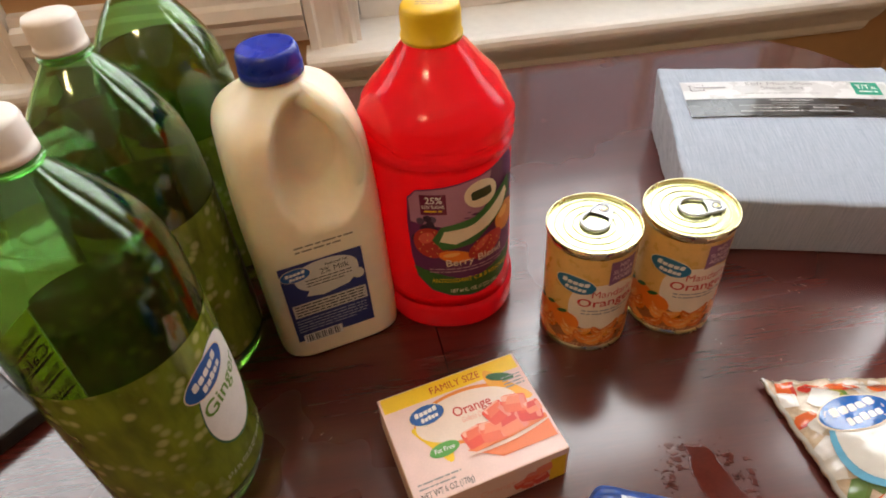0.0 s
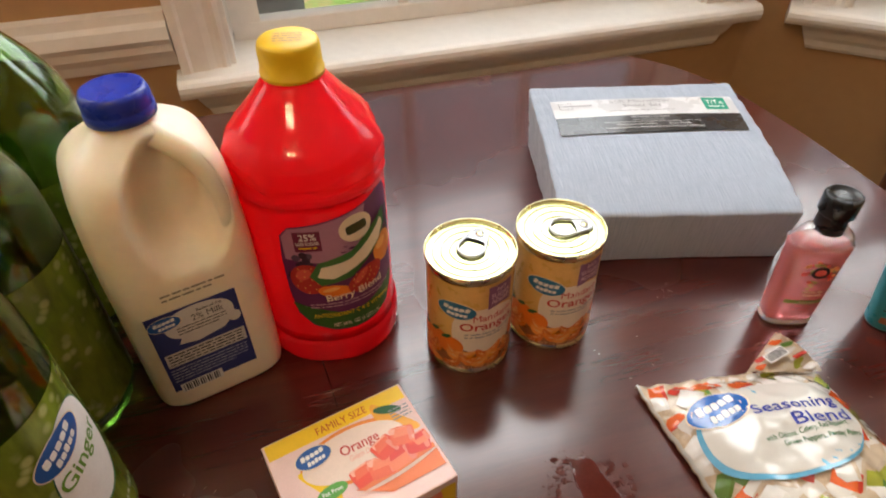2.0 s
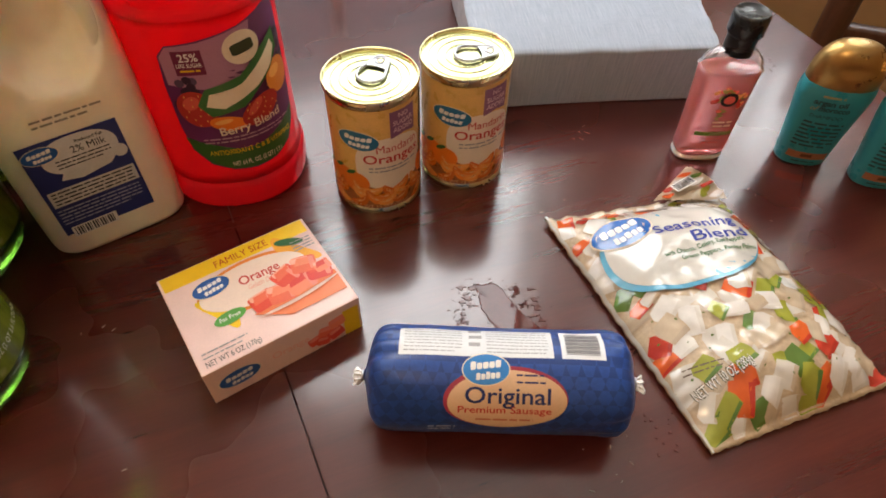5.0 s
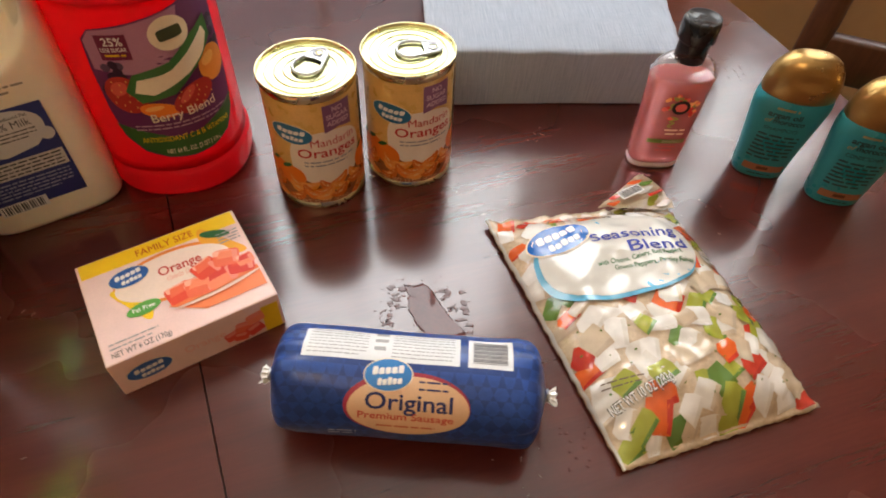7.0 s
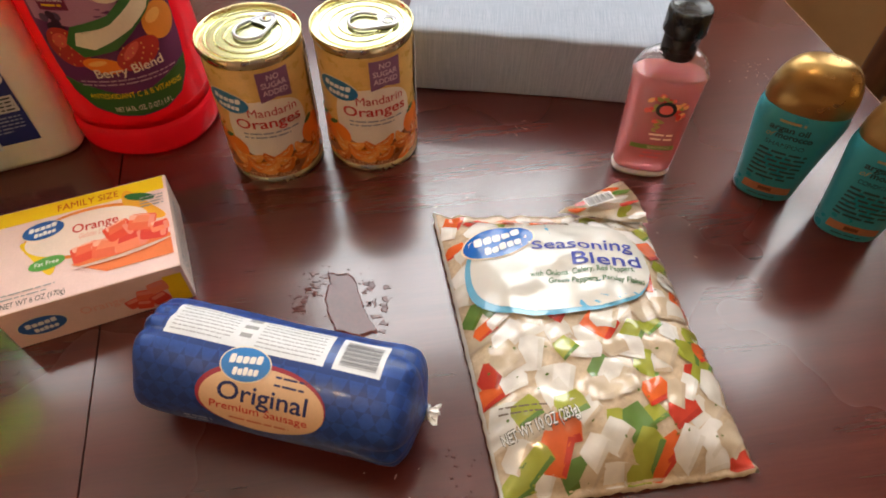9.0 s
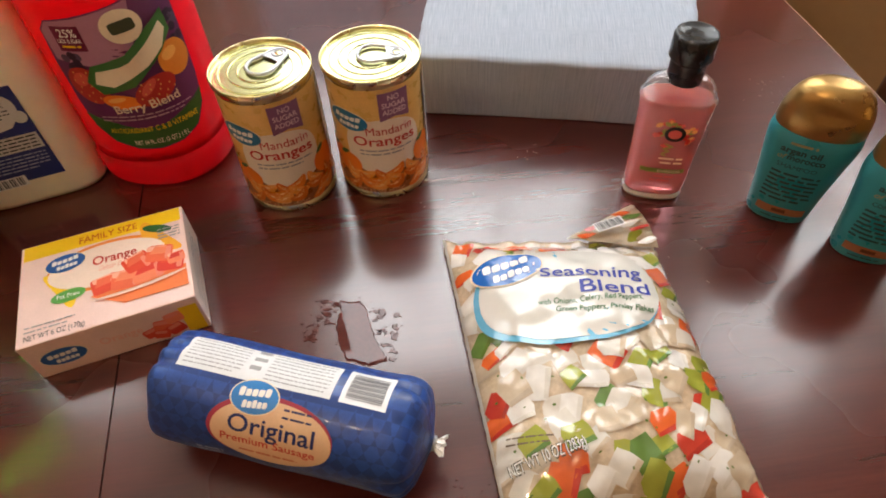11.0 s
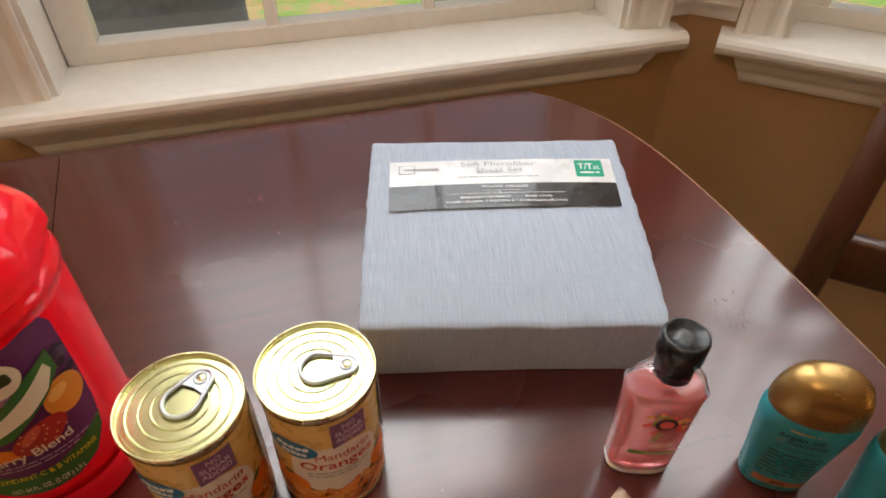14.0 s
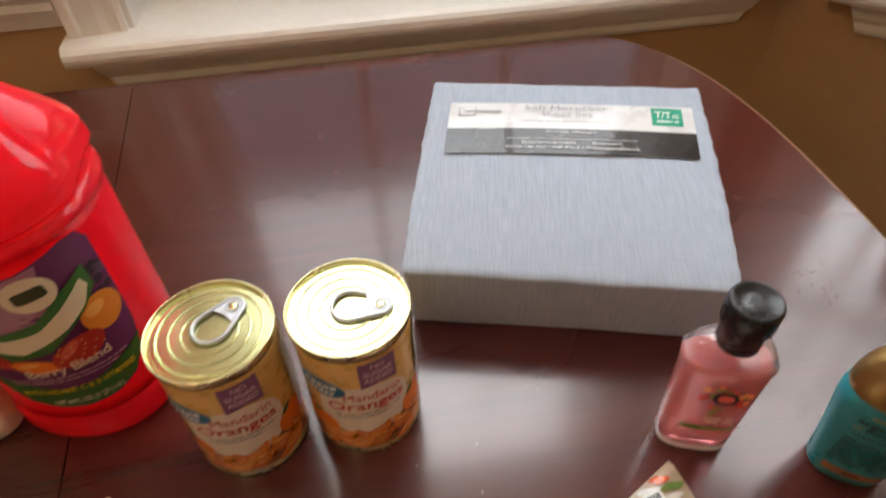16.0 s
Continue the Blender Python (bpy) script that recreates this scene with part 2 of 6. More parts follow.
def brand_oval(cx, cy, rx, ry, parent, wrap, h, turn=0, blue=None):
    """A blue oval mark with two rows of plain white bars."""
    rim = blob("logo_rim", oval(cx, cy, rx * 1.05, ry * 1.07, turn=turn), CREAM, parent, wrap, h)
    lg = blob("logo", oval(cx, cy, rx, ry, turn=turn), blue or BLUE, rim, wrap, h + 0.0001)
    t = radians(turn + 4)

    def at(x, y, hh):
        return wrap(cx + x * rx * math.cos(t) - y * ry * math.sin(t), cy + x * rx * math.sin(t) + y * ry * math.cos(t), h + 0.0003)

    glyph_bars(-0.70, 0.04, 0.66, (1.0, 0.78, 0.78, 0.78, 0.92), 0.54, WHITE, lg, at, 0, 0.10, 0.88)
    glyph_bars(-0.50, -0.64, 0.56, (0.95, 0.78, 0.98, 0.78, 0.78), 0.48, WHITE, lg, at, 0, 0.10, 0.88)
    return rim


def around(r, face):
    """Wrap on an upright cylinder; face: the heading of x = 0 in degrees."""
    a0 = radians(face)
    return lambda x, y, h: Vector(((r(y) + h) * math.cos(a0 + x / r(0.06)), (r(y) + h) * math.sin(a0 + x / r(0.06)), y))


def on_top(z):
    return lambda x, y, h: Vector((x, y, z + h))


def on_front(y0):
    return lambda x, y, h: Vector((x, y0 - h, y))


# ---- the room ----
def wood_table():
    m = bpy.data.materials.new("mahogany")
    m.use_nodes = True
    nt, L = m.node_tree, m.node_tree.links
    b = nt.nodes["Principled BSDF"]
    tc, mp = nt.nodes.new("ShaderNodeTexCoord"), nt.nodes.new("ShaderNodeMapping")
    mp.inputs["Scale"].default_value = (1.0, 14, 14)
    L.new(tc.outputs["Object"], mp.inputs[0])
    n1, n2, n3 = (nt.nodes.new("ShaderNodeTexNoise") for _ in range(3))
    n1.inputs["Scale"].default_value, n1.inputs["Detail"].default_value, n1.inputs["Distortion"].default_value = 3.0, 6, 0.6
    n2.inputs["Scale"].default_value, n2.inputs["Detail"].default_value = 40, 5
    n3.inputs["Scale"].default_value, n3.inputs["Detail"].default_value = 4.5, 3
    L.new(mp.outputs[0], n1.inputs["Vector"]), L.new(mp.outputs[0], n2.inputs["Vector"]), L.new(tc.outputs["Object"], n3.inputs["Vector"])
    add = nt.nodes.new("ShaderNodeMath")
    add.operation = "MULTIPLY_ADD"
    add.inputs[1].default_value = 0.45
    L.new(n2.outputs["Fac"], add.inputs[0]), L.new(n1.outputs["Fac"], add.inputs[2])
    cr = nt.nodes.new("ShaderNodeValToRGB")
    cr.color_ramp.elements[0].position, cr.color_ramp.elements[0].color = 0.45, (0.052, 0.0092, 0.0076, 1)
    cr.color_ramp.elements[1].position, cr.color_ramp.elements[1].color = 1.0, (0.090, 0.0165, 0.0118, 1)
    L.new(add.outputs[0], cr.inputs[0]), L.new(cr.outputs[0], b.inputs["Base Color"])
    rr = nt.nodes.new("ShaderNodeMapRange")
    rr.inputs[1].default_value, rr.inputs[2].default_value, rr.inputs[3].default_value, rr.inputs[4].default_value = 0.3, 0.7, 0.20, 0.32
    L.new(n3.outputs["Fac"], rr.inputs[0]), L.new(rr.outputs[0], b.inputs["Roughness"])
    b.inputs["Coat Weight"].default_value, b.inputs["Coat Roughness"].default_value = 0.70, 0.13
    bn = nt.nodes.new("ShaderNodeBump")
    bn.inputs["Strength"].default_value, bn.inputs["Distance"].default_value = 0.05, 0.0006
    L.new(n2.outputs["Fac"], bn.inputs["Height"]), L.new(bn.outputs[0], b.inputs["Normal"])
    return m


mahogany = wood_table()
# paler bevel: some wear, and the window's light on it put into the colour
edge_wood = mat("worn_lit_edge", (0.52, 0.32, 0.21), 0.35, var=0.35, scale=30, stretch=(1, 1, 3))
TOP = 0.75


def build_table():
    t = thing("dining_table", ROOM, "dark mahogany dining table with glossy worn top", "table")
    EDGE, FRONT, CU, A, CV = 0.940, -0.28, 0.160, 0.683, 0.33

    def half(v):
        return A * max(0.0, 1 - (abs(v - CV) / 0.68) ** 4.8) ** (1 / 4.8)

    def joint(v):
        return 0.1713 - 0.0817 * (v - 0.1735)

    def leaf(name, sgn):
        n = 48
        vs = [FRONT + (EDGE - FRONT) * i / n for i in range(n + 1)]
        out = [(joint(FRONT) + sgn * 0.0006, FRONT), *[(CU + sgn * half(v), v) for v in vs], (joint(EDGE) + sgn * 0.0006, EDGE)]
        if sgn < 0:
            out = out[::-1]
        bm = bmesh.new()
        lo, lo2, hi2, hi = ([bm.verts.new((x + (CU - x) * k, y + (CV - y) * k, z)) for x, y in out] for z, k in ((TOP - 0.022, 0.012), (TOP - 0.016, 0.0), (TOP - 0.004, 0.0), (TOP, 0.009)))
        # the joint's sides stay straight
        for row in (lo, lo2, hi2, hi):
            for v in (row[0], row[-1]):
                v.co.y = EDGE if v.co.y > CV else FRONT
                v.co.x = joint(v.co.y) + sgn * 0.0006
        m = len(out)
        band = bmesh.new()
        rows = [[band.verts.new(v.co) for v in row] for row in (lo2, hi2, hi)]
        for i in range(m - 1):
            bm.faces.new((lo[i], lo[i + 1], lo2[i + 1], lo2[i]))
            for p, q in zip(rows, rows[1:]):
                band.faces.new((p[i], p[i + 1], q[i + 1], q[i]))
        for p, q in ((lo, lo2), (lo2, hi2), (hi2, hi)):
            bm.faces.new((p[-1], p[0], q[0], q[-1]))
        bm.faces.new(hi), bm.faces.new(lo[::-1])
        top = part(name, bm, mahogany, t, smooth=False)
        part("edge_band", band, edge_wood, top, "worn edge of the top, with window light in its pale colour", smooth=False)

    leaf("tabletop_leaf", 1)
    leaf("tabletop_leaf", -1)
    part("apron_rail", box(CU - 0.5, CV - 0.42, TOP - 0.10, CU + 0.5, CV + 0.42, TOP - 0.024, 0.004), mahogany, t, smooth=False)
    for du in (-0.44, 0.44):
        for dv in (-0.38, 0.38):
            bm = lathe(dense([(0, 0.02), (0.05, 0.026), (0.1, 0.02), (0.4, 0.03), (0.6, 0.034), (0.68, 0.036)], 3), 20)
            for v in bm.verts:
                v.co.x += CU + du
                v.co.y += CV + dv
            part("leg", bm, mahogany, t)


build_table()


def build_room():
    H, WALL = 2.6, 0.14
    V0 = 1.025
    C = 1.038                                   # corner of the bay
    wl = 1.25                                   # length of the slanting wall

    def wall(name, m, length, openings):
        """A wall along +x of its frame, its room face at y = 0, with openings (x0, x1, z0, z1)."""
        w = thing(name, m, "tan painted plaster wall with wide cream window trim", "wall", kind="structure")
        bm = bmesh.new()
        x = 0.0
        for x0, x1, z0, z1 in openings:
            box(x, 0, 0, x0, WALL, H, bm=bm)
            box(x0, 0, 0, x1, WALL, z0, bm=bm)
            box(x0, 0, z1, x1, WALL, H, bm=bm)
            x = x1
        box(x, 0, 0, length, WALL, H, bm=bm)
        part("plaster", bm, wall_paint, w, smooth=False)
        return w

    mw = ROOM @ pose(-1.6, V0, 0)
    wall("wall_north", mw, C + 1.6 + 0.05, [(0.34, 1.15, 0.755, 2.35), (1.702, 2.521, 0.755, 2.35)])
    me = ROOM @ pose(C, V0, 0, 0, 0, -41)
    wall("wall_northeast", me, wl, [(0.145, 0.515, 0.755, 2.35)])
    ex, ey = C + wl * math.cos(radians(41)), V0 - wl * math.sin(radians(41))
    plain = [("wall_east", (ex, -3.0, ex + WALL, ey)), ("wall_west", (-1.6 - WALL, -3.0, -1.6, V0 + WALL)), ("wall_south", (-1.6 - WALL, -3.0 - WALL, ex + WALL, -3.0))]
    for name, (x0, y0, x1, y1) in plain:
        solid(name, box(x0, y0, 0, x1, y1, H), wall_paint, "plain tan painted plaster wall", "wall", "structure", ROOM)
    solid("floor", box(-1.8, -3.2, -0.05, ex + 0.3, 1.6, 0.0), floor_wood, "light brown wooden floor", "floor", "structure", ROOM)
    solid("ceiling", box(-1.8, -3.2, H, ex + 0.3, 1.6, H + 0.05), ceil_paint, "plain white ceiling", "ceiling", "structure", ROOM)

    def casing_profile(w):
        return [(0, 0), (0, 0.012), (0.006, 0.014), (0.012, 0.011), (0.02, 0.011), (0.03, 0.016), (w - 0.016, 0.017), (w - 0.012, 0.021), (w, 0.021), (w, 0)]

    def window(name, m, x0, x1, nose=(0.078, 0.092)):
        """A sash window: x0..x1 is the opening along the wall's frame."""
        w = thing(name, m @ pose(0, 0, 0.01), "white painted sash window with wide cream sill", "window", kind="structure")
        z0, z1 = 0.775, 2.34
        # sill with a rounded nose
        prof = [(0.10, 0.745), (-0.040, 0.745), (-0.047, 0.748), (-0.051, 0.754), (-0.0525, 0.760), (-0.051, 0.767), (-0.047, 0.772), (-0.040, 0.775), (0.10, 0.775)]
        bm = loft([[(x, y, z) for y, z in prof] for x in (x0 - nose[0], x1 + nose[1])])
        # the ends sit before the wall; cut back where the wall stands
        bmesh.ops.recalc_face_normals(bm, faces=bm.faces[:])
        part("window_sill", bm, trim_paint, w, "cream painted sill with rounded nose", smooth=False)
        prof = [(0.0, 0.695), (-0.008, 0.695), (-0.012, 0.702), (-0.012, 0.712), (-0.020, 0.722), (-0.024, 0.733), (-0.026, 0.745), (0.0, 0.745)]
        bm = loft([[(x, y, z) for y, z in prof] for x in (x0 - 0.062, x1 + 0.062)])
        for v in bm.verts:
            if v.co.x < x0:
                v.co.x += (0.745 - v.co.z) * 0.45
            else:
                v.co.x -= (0.745 - v.co.z) * 0.45
        bmesh.ops.recalc_face_normals(bm, faces=bm.faces[:])
        part("window_apron", bm, trim_paint, w, smooth=False)
        for side in (-1, 1):
            xa = x0 if side < 0 else x1
            cp = casing_profile(0.070)
            bm = loft([[(xa + side * p, -q, z) for p, q in cp] for z in (z0, z1 + 0.08)])
            bmesh.ops.recalc_face_normals(bm, faces=bm.faces[:])
            part("casing", bm, trim_paint, w, smooth=False)
            part("jamb", box(min(xa, xa - side * 0.008), -0.004, z0, max(xa, xa - side * 0.008), 0.13, z1), trim_paint, w, smooth=False)
        part("head_casing", box(x0 - 0.08, -0.02, z1, x1 + 0.08, -0.001, z1 + 0.09, 0.003), trim_paint, w, smooth=False)
        fr = bmesh.new()
        a, b, y0, y1 = x0 + 0.010, x1 - 0.010, 0.078, 0.112
        box(a, y0, z0, b, y1, z0 + 0.027, 0.002, bm=fr)
        box(a, y0, 1.40, b, y1, 1.44, bm=fr), box(a, y0, z1 - 0.05, b, y1, z1, bm=fr)
        box(a, y0 + 0.001, z0, a + 0.045, y1 - 0.001, z1, bm=fr), box(b - 0.045, y0 + 0.001, z0, b, y1 - 0.001, z1, bm=fr)
        part("window_frame", fr, trim_paint, w, smooth=False)
        for k in (1, 2):
            xm = a + 0.045 + (b - a - 0.09) * k / 3
            part("muntin", box(xm - 0.009, y0 + 0.006, z0 + 0.026, xm + 0.009, y1 - 0.008, z1 - 0.04, 0.002), trim_paint, w, smooth=False)
        gl = part("pane", box(a + 0.04, 0.096, z0 + 0.022, b - 0.04, 0.099, z1 - 0.04), M["pane"], w, smooth=False)
        gl.visible_shadow = False
        return w

    M["pane"] = mat("window_glass", (0.95, 0.98, 0.97), 0.02, var=0.0, trans=1.0, rvar=0.01)
    window("window_1", mw, 1.702, 2.521)
    window("window_2", mw, 0.34, 1.15)
    window("window_3", me, 0.145, 0.515, (0.09, 0.09))

    # chair rail between the windows
    def rail(m, x0, x1):
        prof = [(0, 0.785), (-0.008, 0.785), (-0.012, 0.795), (-0.014, 0.80), (-0.022, 0.812), (-0.022, 0.822), (-0.030, 0.832), (-0.026, 0.848), (-0.016, 0.853), (-0.014, 0.865), (0, 0.868)]
        bm = loft([[(x, y, z) for y, z in prof] for x in (x0, x1)])
        bmesh.ops.recalc_face_normals(bm, faces=bm.faces[:])
        return solid("trim", bm, trim_paint, "cream moulded chair rail on the wall", "trim", "structure", m)

    rail(mw @ pose(0, 0, 0.012), 1.222, 1.630)
    rail(mw @ pose(0, 0, 0.012), 2.593, C + 1.6 + 0.001)
    rail(me @ pose(0, 0, 0.012), 0.0, 0.073)


build_room()


def build_outside():
    def earth():
        m = mat("lawn", (0.10, 0.13, 0.03), 0.9, var=0.5, scale=3)
        nt = m.node_tree
        mx = next(n for n in nt.nodes if n.type == "MIX")
        mx.inputs[6].default_value, mx.inputs[7].default_value = (0.09, 0.17, 0.02, 1), (0.26, 0.15, 0.08, 1)
        for ra in (n for n in nt.nodes if n.type == "MAP_RANGE" and n.inputs[2].default_value > 1):
            ra.inputs[1].default_value, ra.inputs[2].default_value = 0.86, 1.14
        return m

    solid("ground", box(-40, 1.3, -0.75, 40, 60, -0.6), earth(), "patchy green lawn with bare brown earth", "lawn", "structure", ROOM)
    fw = mat("fence_wood", (0.50, 0.40, 0.28), 0.8, var=0.25, scale=8, stretch=(1, 1, 0.2))
    f = thing("fence", ROOM @ pose(0, 7.5, -0.6), "weathered pale wooden picket fence on the lawn", "fence")
    me = None
    for k in range(60):
        bm = box(-0.045, -0.01, 0, 0.045, 0.01, 1.5)
        p = part("slat", bm, fw, f, smooth=False) if me is None else new("slat", me)
        me = p.data
        p.parent = f
        p.location = (-4 + k * 0.16, 0, 0)
    for z in (0.3, 1.2):
        part("rail", box(-4.1, 0.012, z, 5.6, 0.05, z + 0.09), fw, f, smooth=False)
    g = mat("grey_cover", (0.22, 0.23, 0.23), 0.7, var=0.3, scale=4, bump=0.3, bscale=20)
    solid("grill_cover", box(-0.55, 2.6, -0.6, 0.35, 3.3, 0.5, 0.12, 3), g, "dark grey fabric cover over outdoor furniture", "cover", "", ROOM, True)


build_outside()


def build_lamp():
    t = thing("ceiling_lamp", pose(-0.25, -0.45, 2.6), "ceiling lamp with two warm bare bulbs", "lamp")
    br = mat("brass", (0.5, 0.36, 0.16), 0.3, 1.0)
    part("canopy", lathe([(-0.03, 0.05), (-0.01, 0.07), (-0.001, 0.07)], 24), br, t)
    part("stem", lathe([(-0.45, 0.008), (-0.03, 0.008)], 12), br, t)
    glow = bpy.data.materials.new("bulb_glow")
    glow.use_nodes = True
    b = glow.node_tree.nodes["Principled BSDF"]
    b.inputs["Emission Color"].default_value, b.inputs["Emission Strength"].default_value = (1, 0.70, 0.40, 1), 110
    for x in (-0.07, 0.07):
        bm = tube([(0, 0, -0.44), (x * 0.5, 0, -0.47), (x, 0, -0.45)], 0.006)
        part("arm", bm, br, t)
        bm = lathe(dense([(-0.54, 0.004), (-0.53, 0.022), (-0.51, 0.03), (-0.48, 0.018), (-0.452, 0.012)], 3), 20)
        for v in bm.verts:
            v.co.x += x
        part("bulb", bm, glow, t, "glowing warm bulb")


build_lamp()


# ---- things on the table ----
LAY = 0.00022      # one layer of print
lid_metal = mat("pale_gold_lid", (0.69, 0.70, 0.38), 0.21, 1.0, var=0.04, scale=40, rvar=0.03)
gold_metal = mat("gold_lacquer_tin", (0.80, 0.75, 0.42), 0.27, 1.0, var=0.05, scale=40, rvar=0.05)
tin = mat("tin", (0.52, 0.54, 0.56), 0.42, 1.0, var=0.06, scale=50)


def crescent(fx, fy, a, b, turn, bend=0.4, n=20):
    pts = []
    c, s = math.cos(radians(turn)), math.sin(radians(turn))
    for k in range(n):
        t = 2 * math.pi * k / n
        px, py = a * math.cos(t), b * math.sin(t)
        py += bend * px * px / a
        pts.append((fx + px * c - py * s, fy + px * s + py * c))
    return pts


def build_can(x, y, face, tab, label):
    t = thing("food_can", pose(x, y, TOP) @ Matrix.Diagonal((1.0, 1.0, 1.05, 1)), label, "can", "cans of mandarin oranges")
    R = 0.0365
    part("body", lathe([(0.0, 0.034), (0.0008, 0.0374), (0.004, 0.0379), (0.006, 0.0369), (0.0065, R), (0.1045, R), (0.1065, 0.0374), (0.1085, 0.0383), (0.1115, 0.0383), (0.1122, 0.0379), (0.112, 0.0371), (0.109, 0.0364)], 64, False), gold_metal, t, "gold lacquered tin")
    part("lid", lathe([(0.109, 0.0364), (0.1086, 0.0352), (0.1092, 0.0345), (0.1092, 0.0312), (0.1083, 0.0308), (0.1083, 0.0304), (0.1092, 0.03), (0.1092, 0.0242), (0.1083, 0.0238), (0.1083, 0.0234), (0.1092, 0.023), (0.1092, 0.0172), (0.1083, 0.0168), (0.1083, 0.0164), (0.1092, 0.016), (0.1092, 0.004)], 96), lid_metal, t, "pale gold ringed lid", False)
    w = around(lambda z: R + 0.0002, face)
    lab = grid_patch("paper_label", -0.113, 0.0066, 0.113, 0.1040, gloss_ink("can_yellow", (0.74, 0.46, 0.13)), t, w, 0.0001, 72, 6, "yellow and orange printed paper")
    grid_patch("printed_band", -0.112, 0.0068, 0.112, 0.036, gloss_ink("can_brown", (0.34, 0.11, 0.03), 0.4), lab, w, LAY, 60, 3)
    blob("printed_panel", oval(0.010, 0.053, 0.031, 0.0255, 48, e=2.6), ink("can_panel", (0.80, 0.70, 0.56)), lab, w, LAY * 2)
    rnd = random.Random(5)
    for i, (fx, fy, r) in enumerate([(-0.034, 0.037, 0.011), (-0.022, 0.034, 0.0115), (0.047, 0.038, 0.013), (-0.047, 0.034, 0.011)]):
        blob("printed_orange", oval(fx, fy, r, r * 0.93, 28), ORANGE, lab, w, LAY * (3 + 0.3 * i), 4)
        blob("printed_leaf", oval(fx - 0.004, fy + r * 0.85, 0.005, 0.002, 14, 25), DGREEN, lab, w, LAY * (3.2 + 0.3 * i), 2)
    tones = (gloss_ink("segment_a", (0.80, 0.22, 0.02)), gloss_ink("segment_b", (0.86, 0.34, 0.06)), gloss_ink("segment_c", (0.68, 0.16, 0.012)))
    for i in range(30):
        fx, fy = -0.062 + 0.0135 * (i % 10) + rnd.uniform(-0.003, 0.003), 0.0265 - 0.0058 * (i // 10) + rnd.uniform(-0.002, 0.002)
        tr = rnd.uniform(-55, 55)
        blob("printed_segment", crescent(fx, fy, 0.0088, 0.0042, tr), tones[i % 3], lab, w, LAY * (4 + 0.12 * i), 3)
        blob("printed_gleam", crescent(fx - 0.0006, fy + 0.0012, 0.0062, 0.0009, tr), gloss_ink("segment_gleam", (0.90, 0.52, 0.20)), lab, w, LAY * (4.06 + 0.12 * i), 1)
    blob("printed_tag", dot_line([(0.009, 0.077), (0.021, 0.080), (0.033, 0.077), (0.033, 0.101), (0.009, 0.101)], 5), ink("tag_purple", (0.22, 0.09, 0.18)), lab, w, LAY * 3, 3)
    for k, s in enumerate(("NO", "SUGAR", "ADDED")):
        writing(s, 0.0165 if k == 0 else 0.0115, 0.0945 - 0.006 * k, 0.0255 if k == 0 else 0.0305, 0.0042, ink("tag_letters", (0.70, 0.50, 0.55)), lab, w, LAY * 4)
    writing("Mandarin", -0.003, 0.0655, 0.034, 0.0072, RED, lab, w, LAY * 4)
    writing("Oranges", -0.014, 0.0555, 0.036, 0.0085, RED, lab, w, LAY * 4)
    bars(-0.010, 0.050, 0.034, 2, 0.0035, 0.0013, GREY, lab, w, LAY * 4)
    brand_oval(-0.017, 0.077, 0.0165, 0.0085, lab, w, LAY * 4, -8, ink("teal_blue", (0.02, 0.16, 0.30)))
    writing("NET WT 15 OZ (425g)", -0.028, 0.0085, 0.022, 0.0036, ink("pale_orange", (0.80, 0.45, 0.22)), lab, w, LAY * 8)
    blob("nutrition_panel", rect(0.056, 0.03, 0.085, 0.098, 10), WHITE, lab, w, LAY * 8)
    bars(0.058, 0.093, 0.083, 12, 0.005, 0.0018, BLACK, lab, w, LAY * 9)
    for r in (0.0312, 0.0240, 0.0168):
        part("lid_bead", tube([(r * math.cos(q), r * math.sin(q), 0.1092) for q in [2 * math.pi * i / 64 for i in range(64)]], 0.0009, 6, closed=True), lid_metal, t)
    # ring-pull tab
    turn = pose(0, 0, 0, 0, 0, tab)
    def drop(grow):
        """The tab's outline: a wide loop that narrows to the nose."""
        c1, r1, c2, r2 = 0.0015, 0.0125 + grow, 0.0195, 0.0082 + grow
        lim = math.acos((r1 - r2) / (c2 - c1))
        q1 = [lim + (2 * math.pi - 2 * lim) * k / 24 for k in range(25)]
        q2 = [-lim + 2 * lim * k / 12 for k in range(13)]
        return [(c1 + r1 * math.cos(q), r1 * math.sin(q)) for q in q1] + [(c2 + r2 * math.cos(q), r2 * math.sin(q)) for q in q2]

    bm = tube([turn @ Vector((px, py, 0.1110)) for px, py in drop(-0.0014)], 0.0014, 8, closed=True)
    pt = part("pull_tab", bm, tin, t, "silver ring-pull tab")
    nose = [(0.0125, -0.0090), (0.0205, -0.0070), (0.0245, -0.0045), (0.0260, 0), (0.0245, 0.0045), (0.0205, 0.0070), (0.0125, 0.0090), (0.0105, 0.0096), (0.0118, 0.004), (0.0122, 0), (0.0118, -0.004), (0.0105, -0.0096)]
    bm = loft([[turn @ Vector((a, b, z)) for a, b in nose] for z in (0.1106, 0.1116)])
    part("tongue", bm, tin, pt, smooth=False)
    part("rivet_ring", tube([turn @ Vector((0.0195 + 0.0040 * math.cos(q), 0.0040 * math.sin(q), 0.1117)) for q in [2 * math.pi * k / 20 for k in range(20)]], 0.0007, 6, closed=True), tin, pt)
    bm = lathe([(0.1092, 0.0032), (0.1116, 0.0030), (0.1121, 0.002)], 16)
    for v in bm.verts:
        v.co = turn @ (v.co + Vector((0.0200, 0, 0)))
    part("rivet", bm, gold_metal, pt)
    return t


build_can(0.194, 0.4785, -88, 60, "tin of mandarin oranges with gold lid, beside the juice bottle")
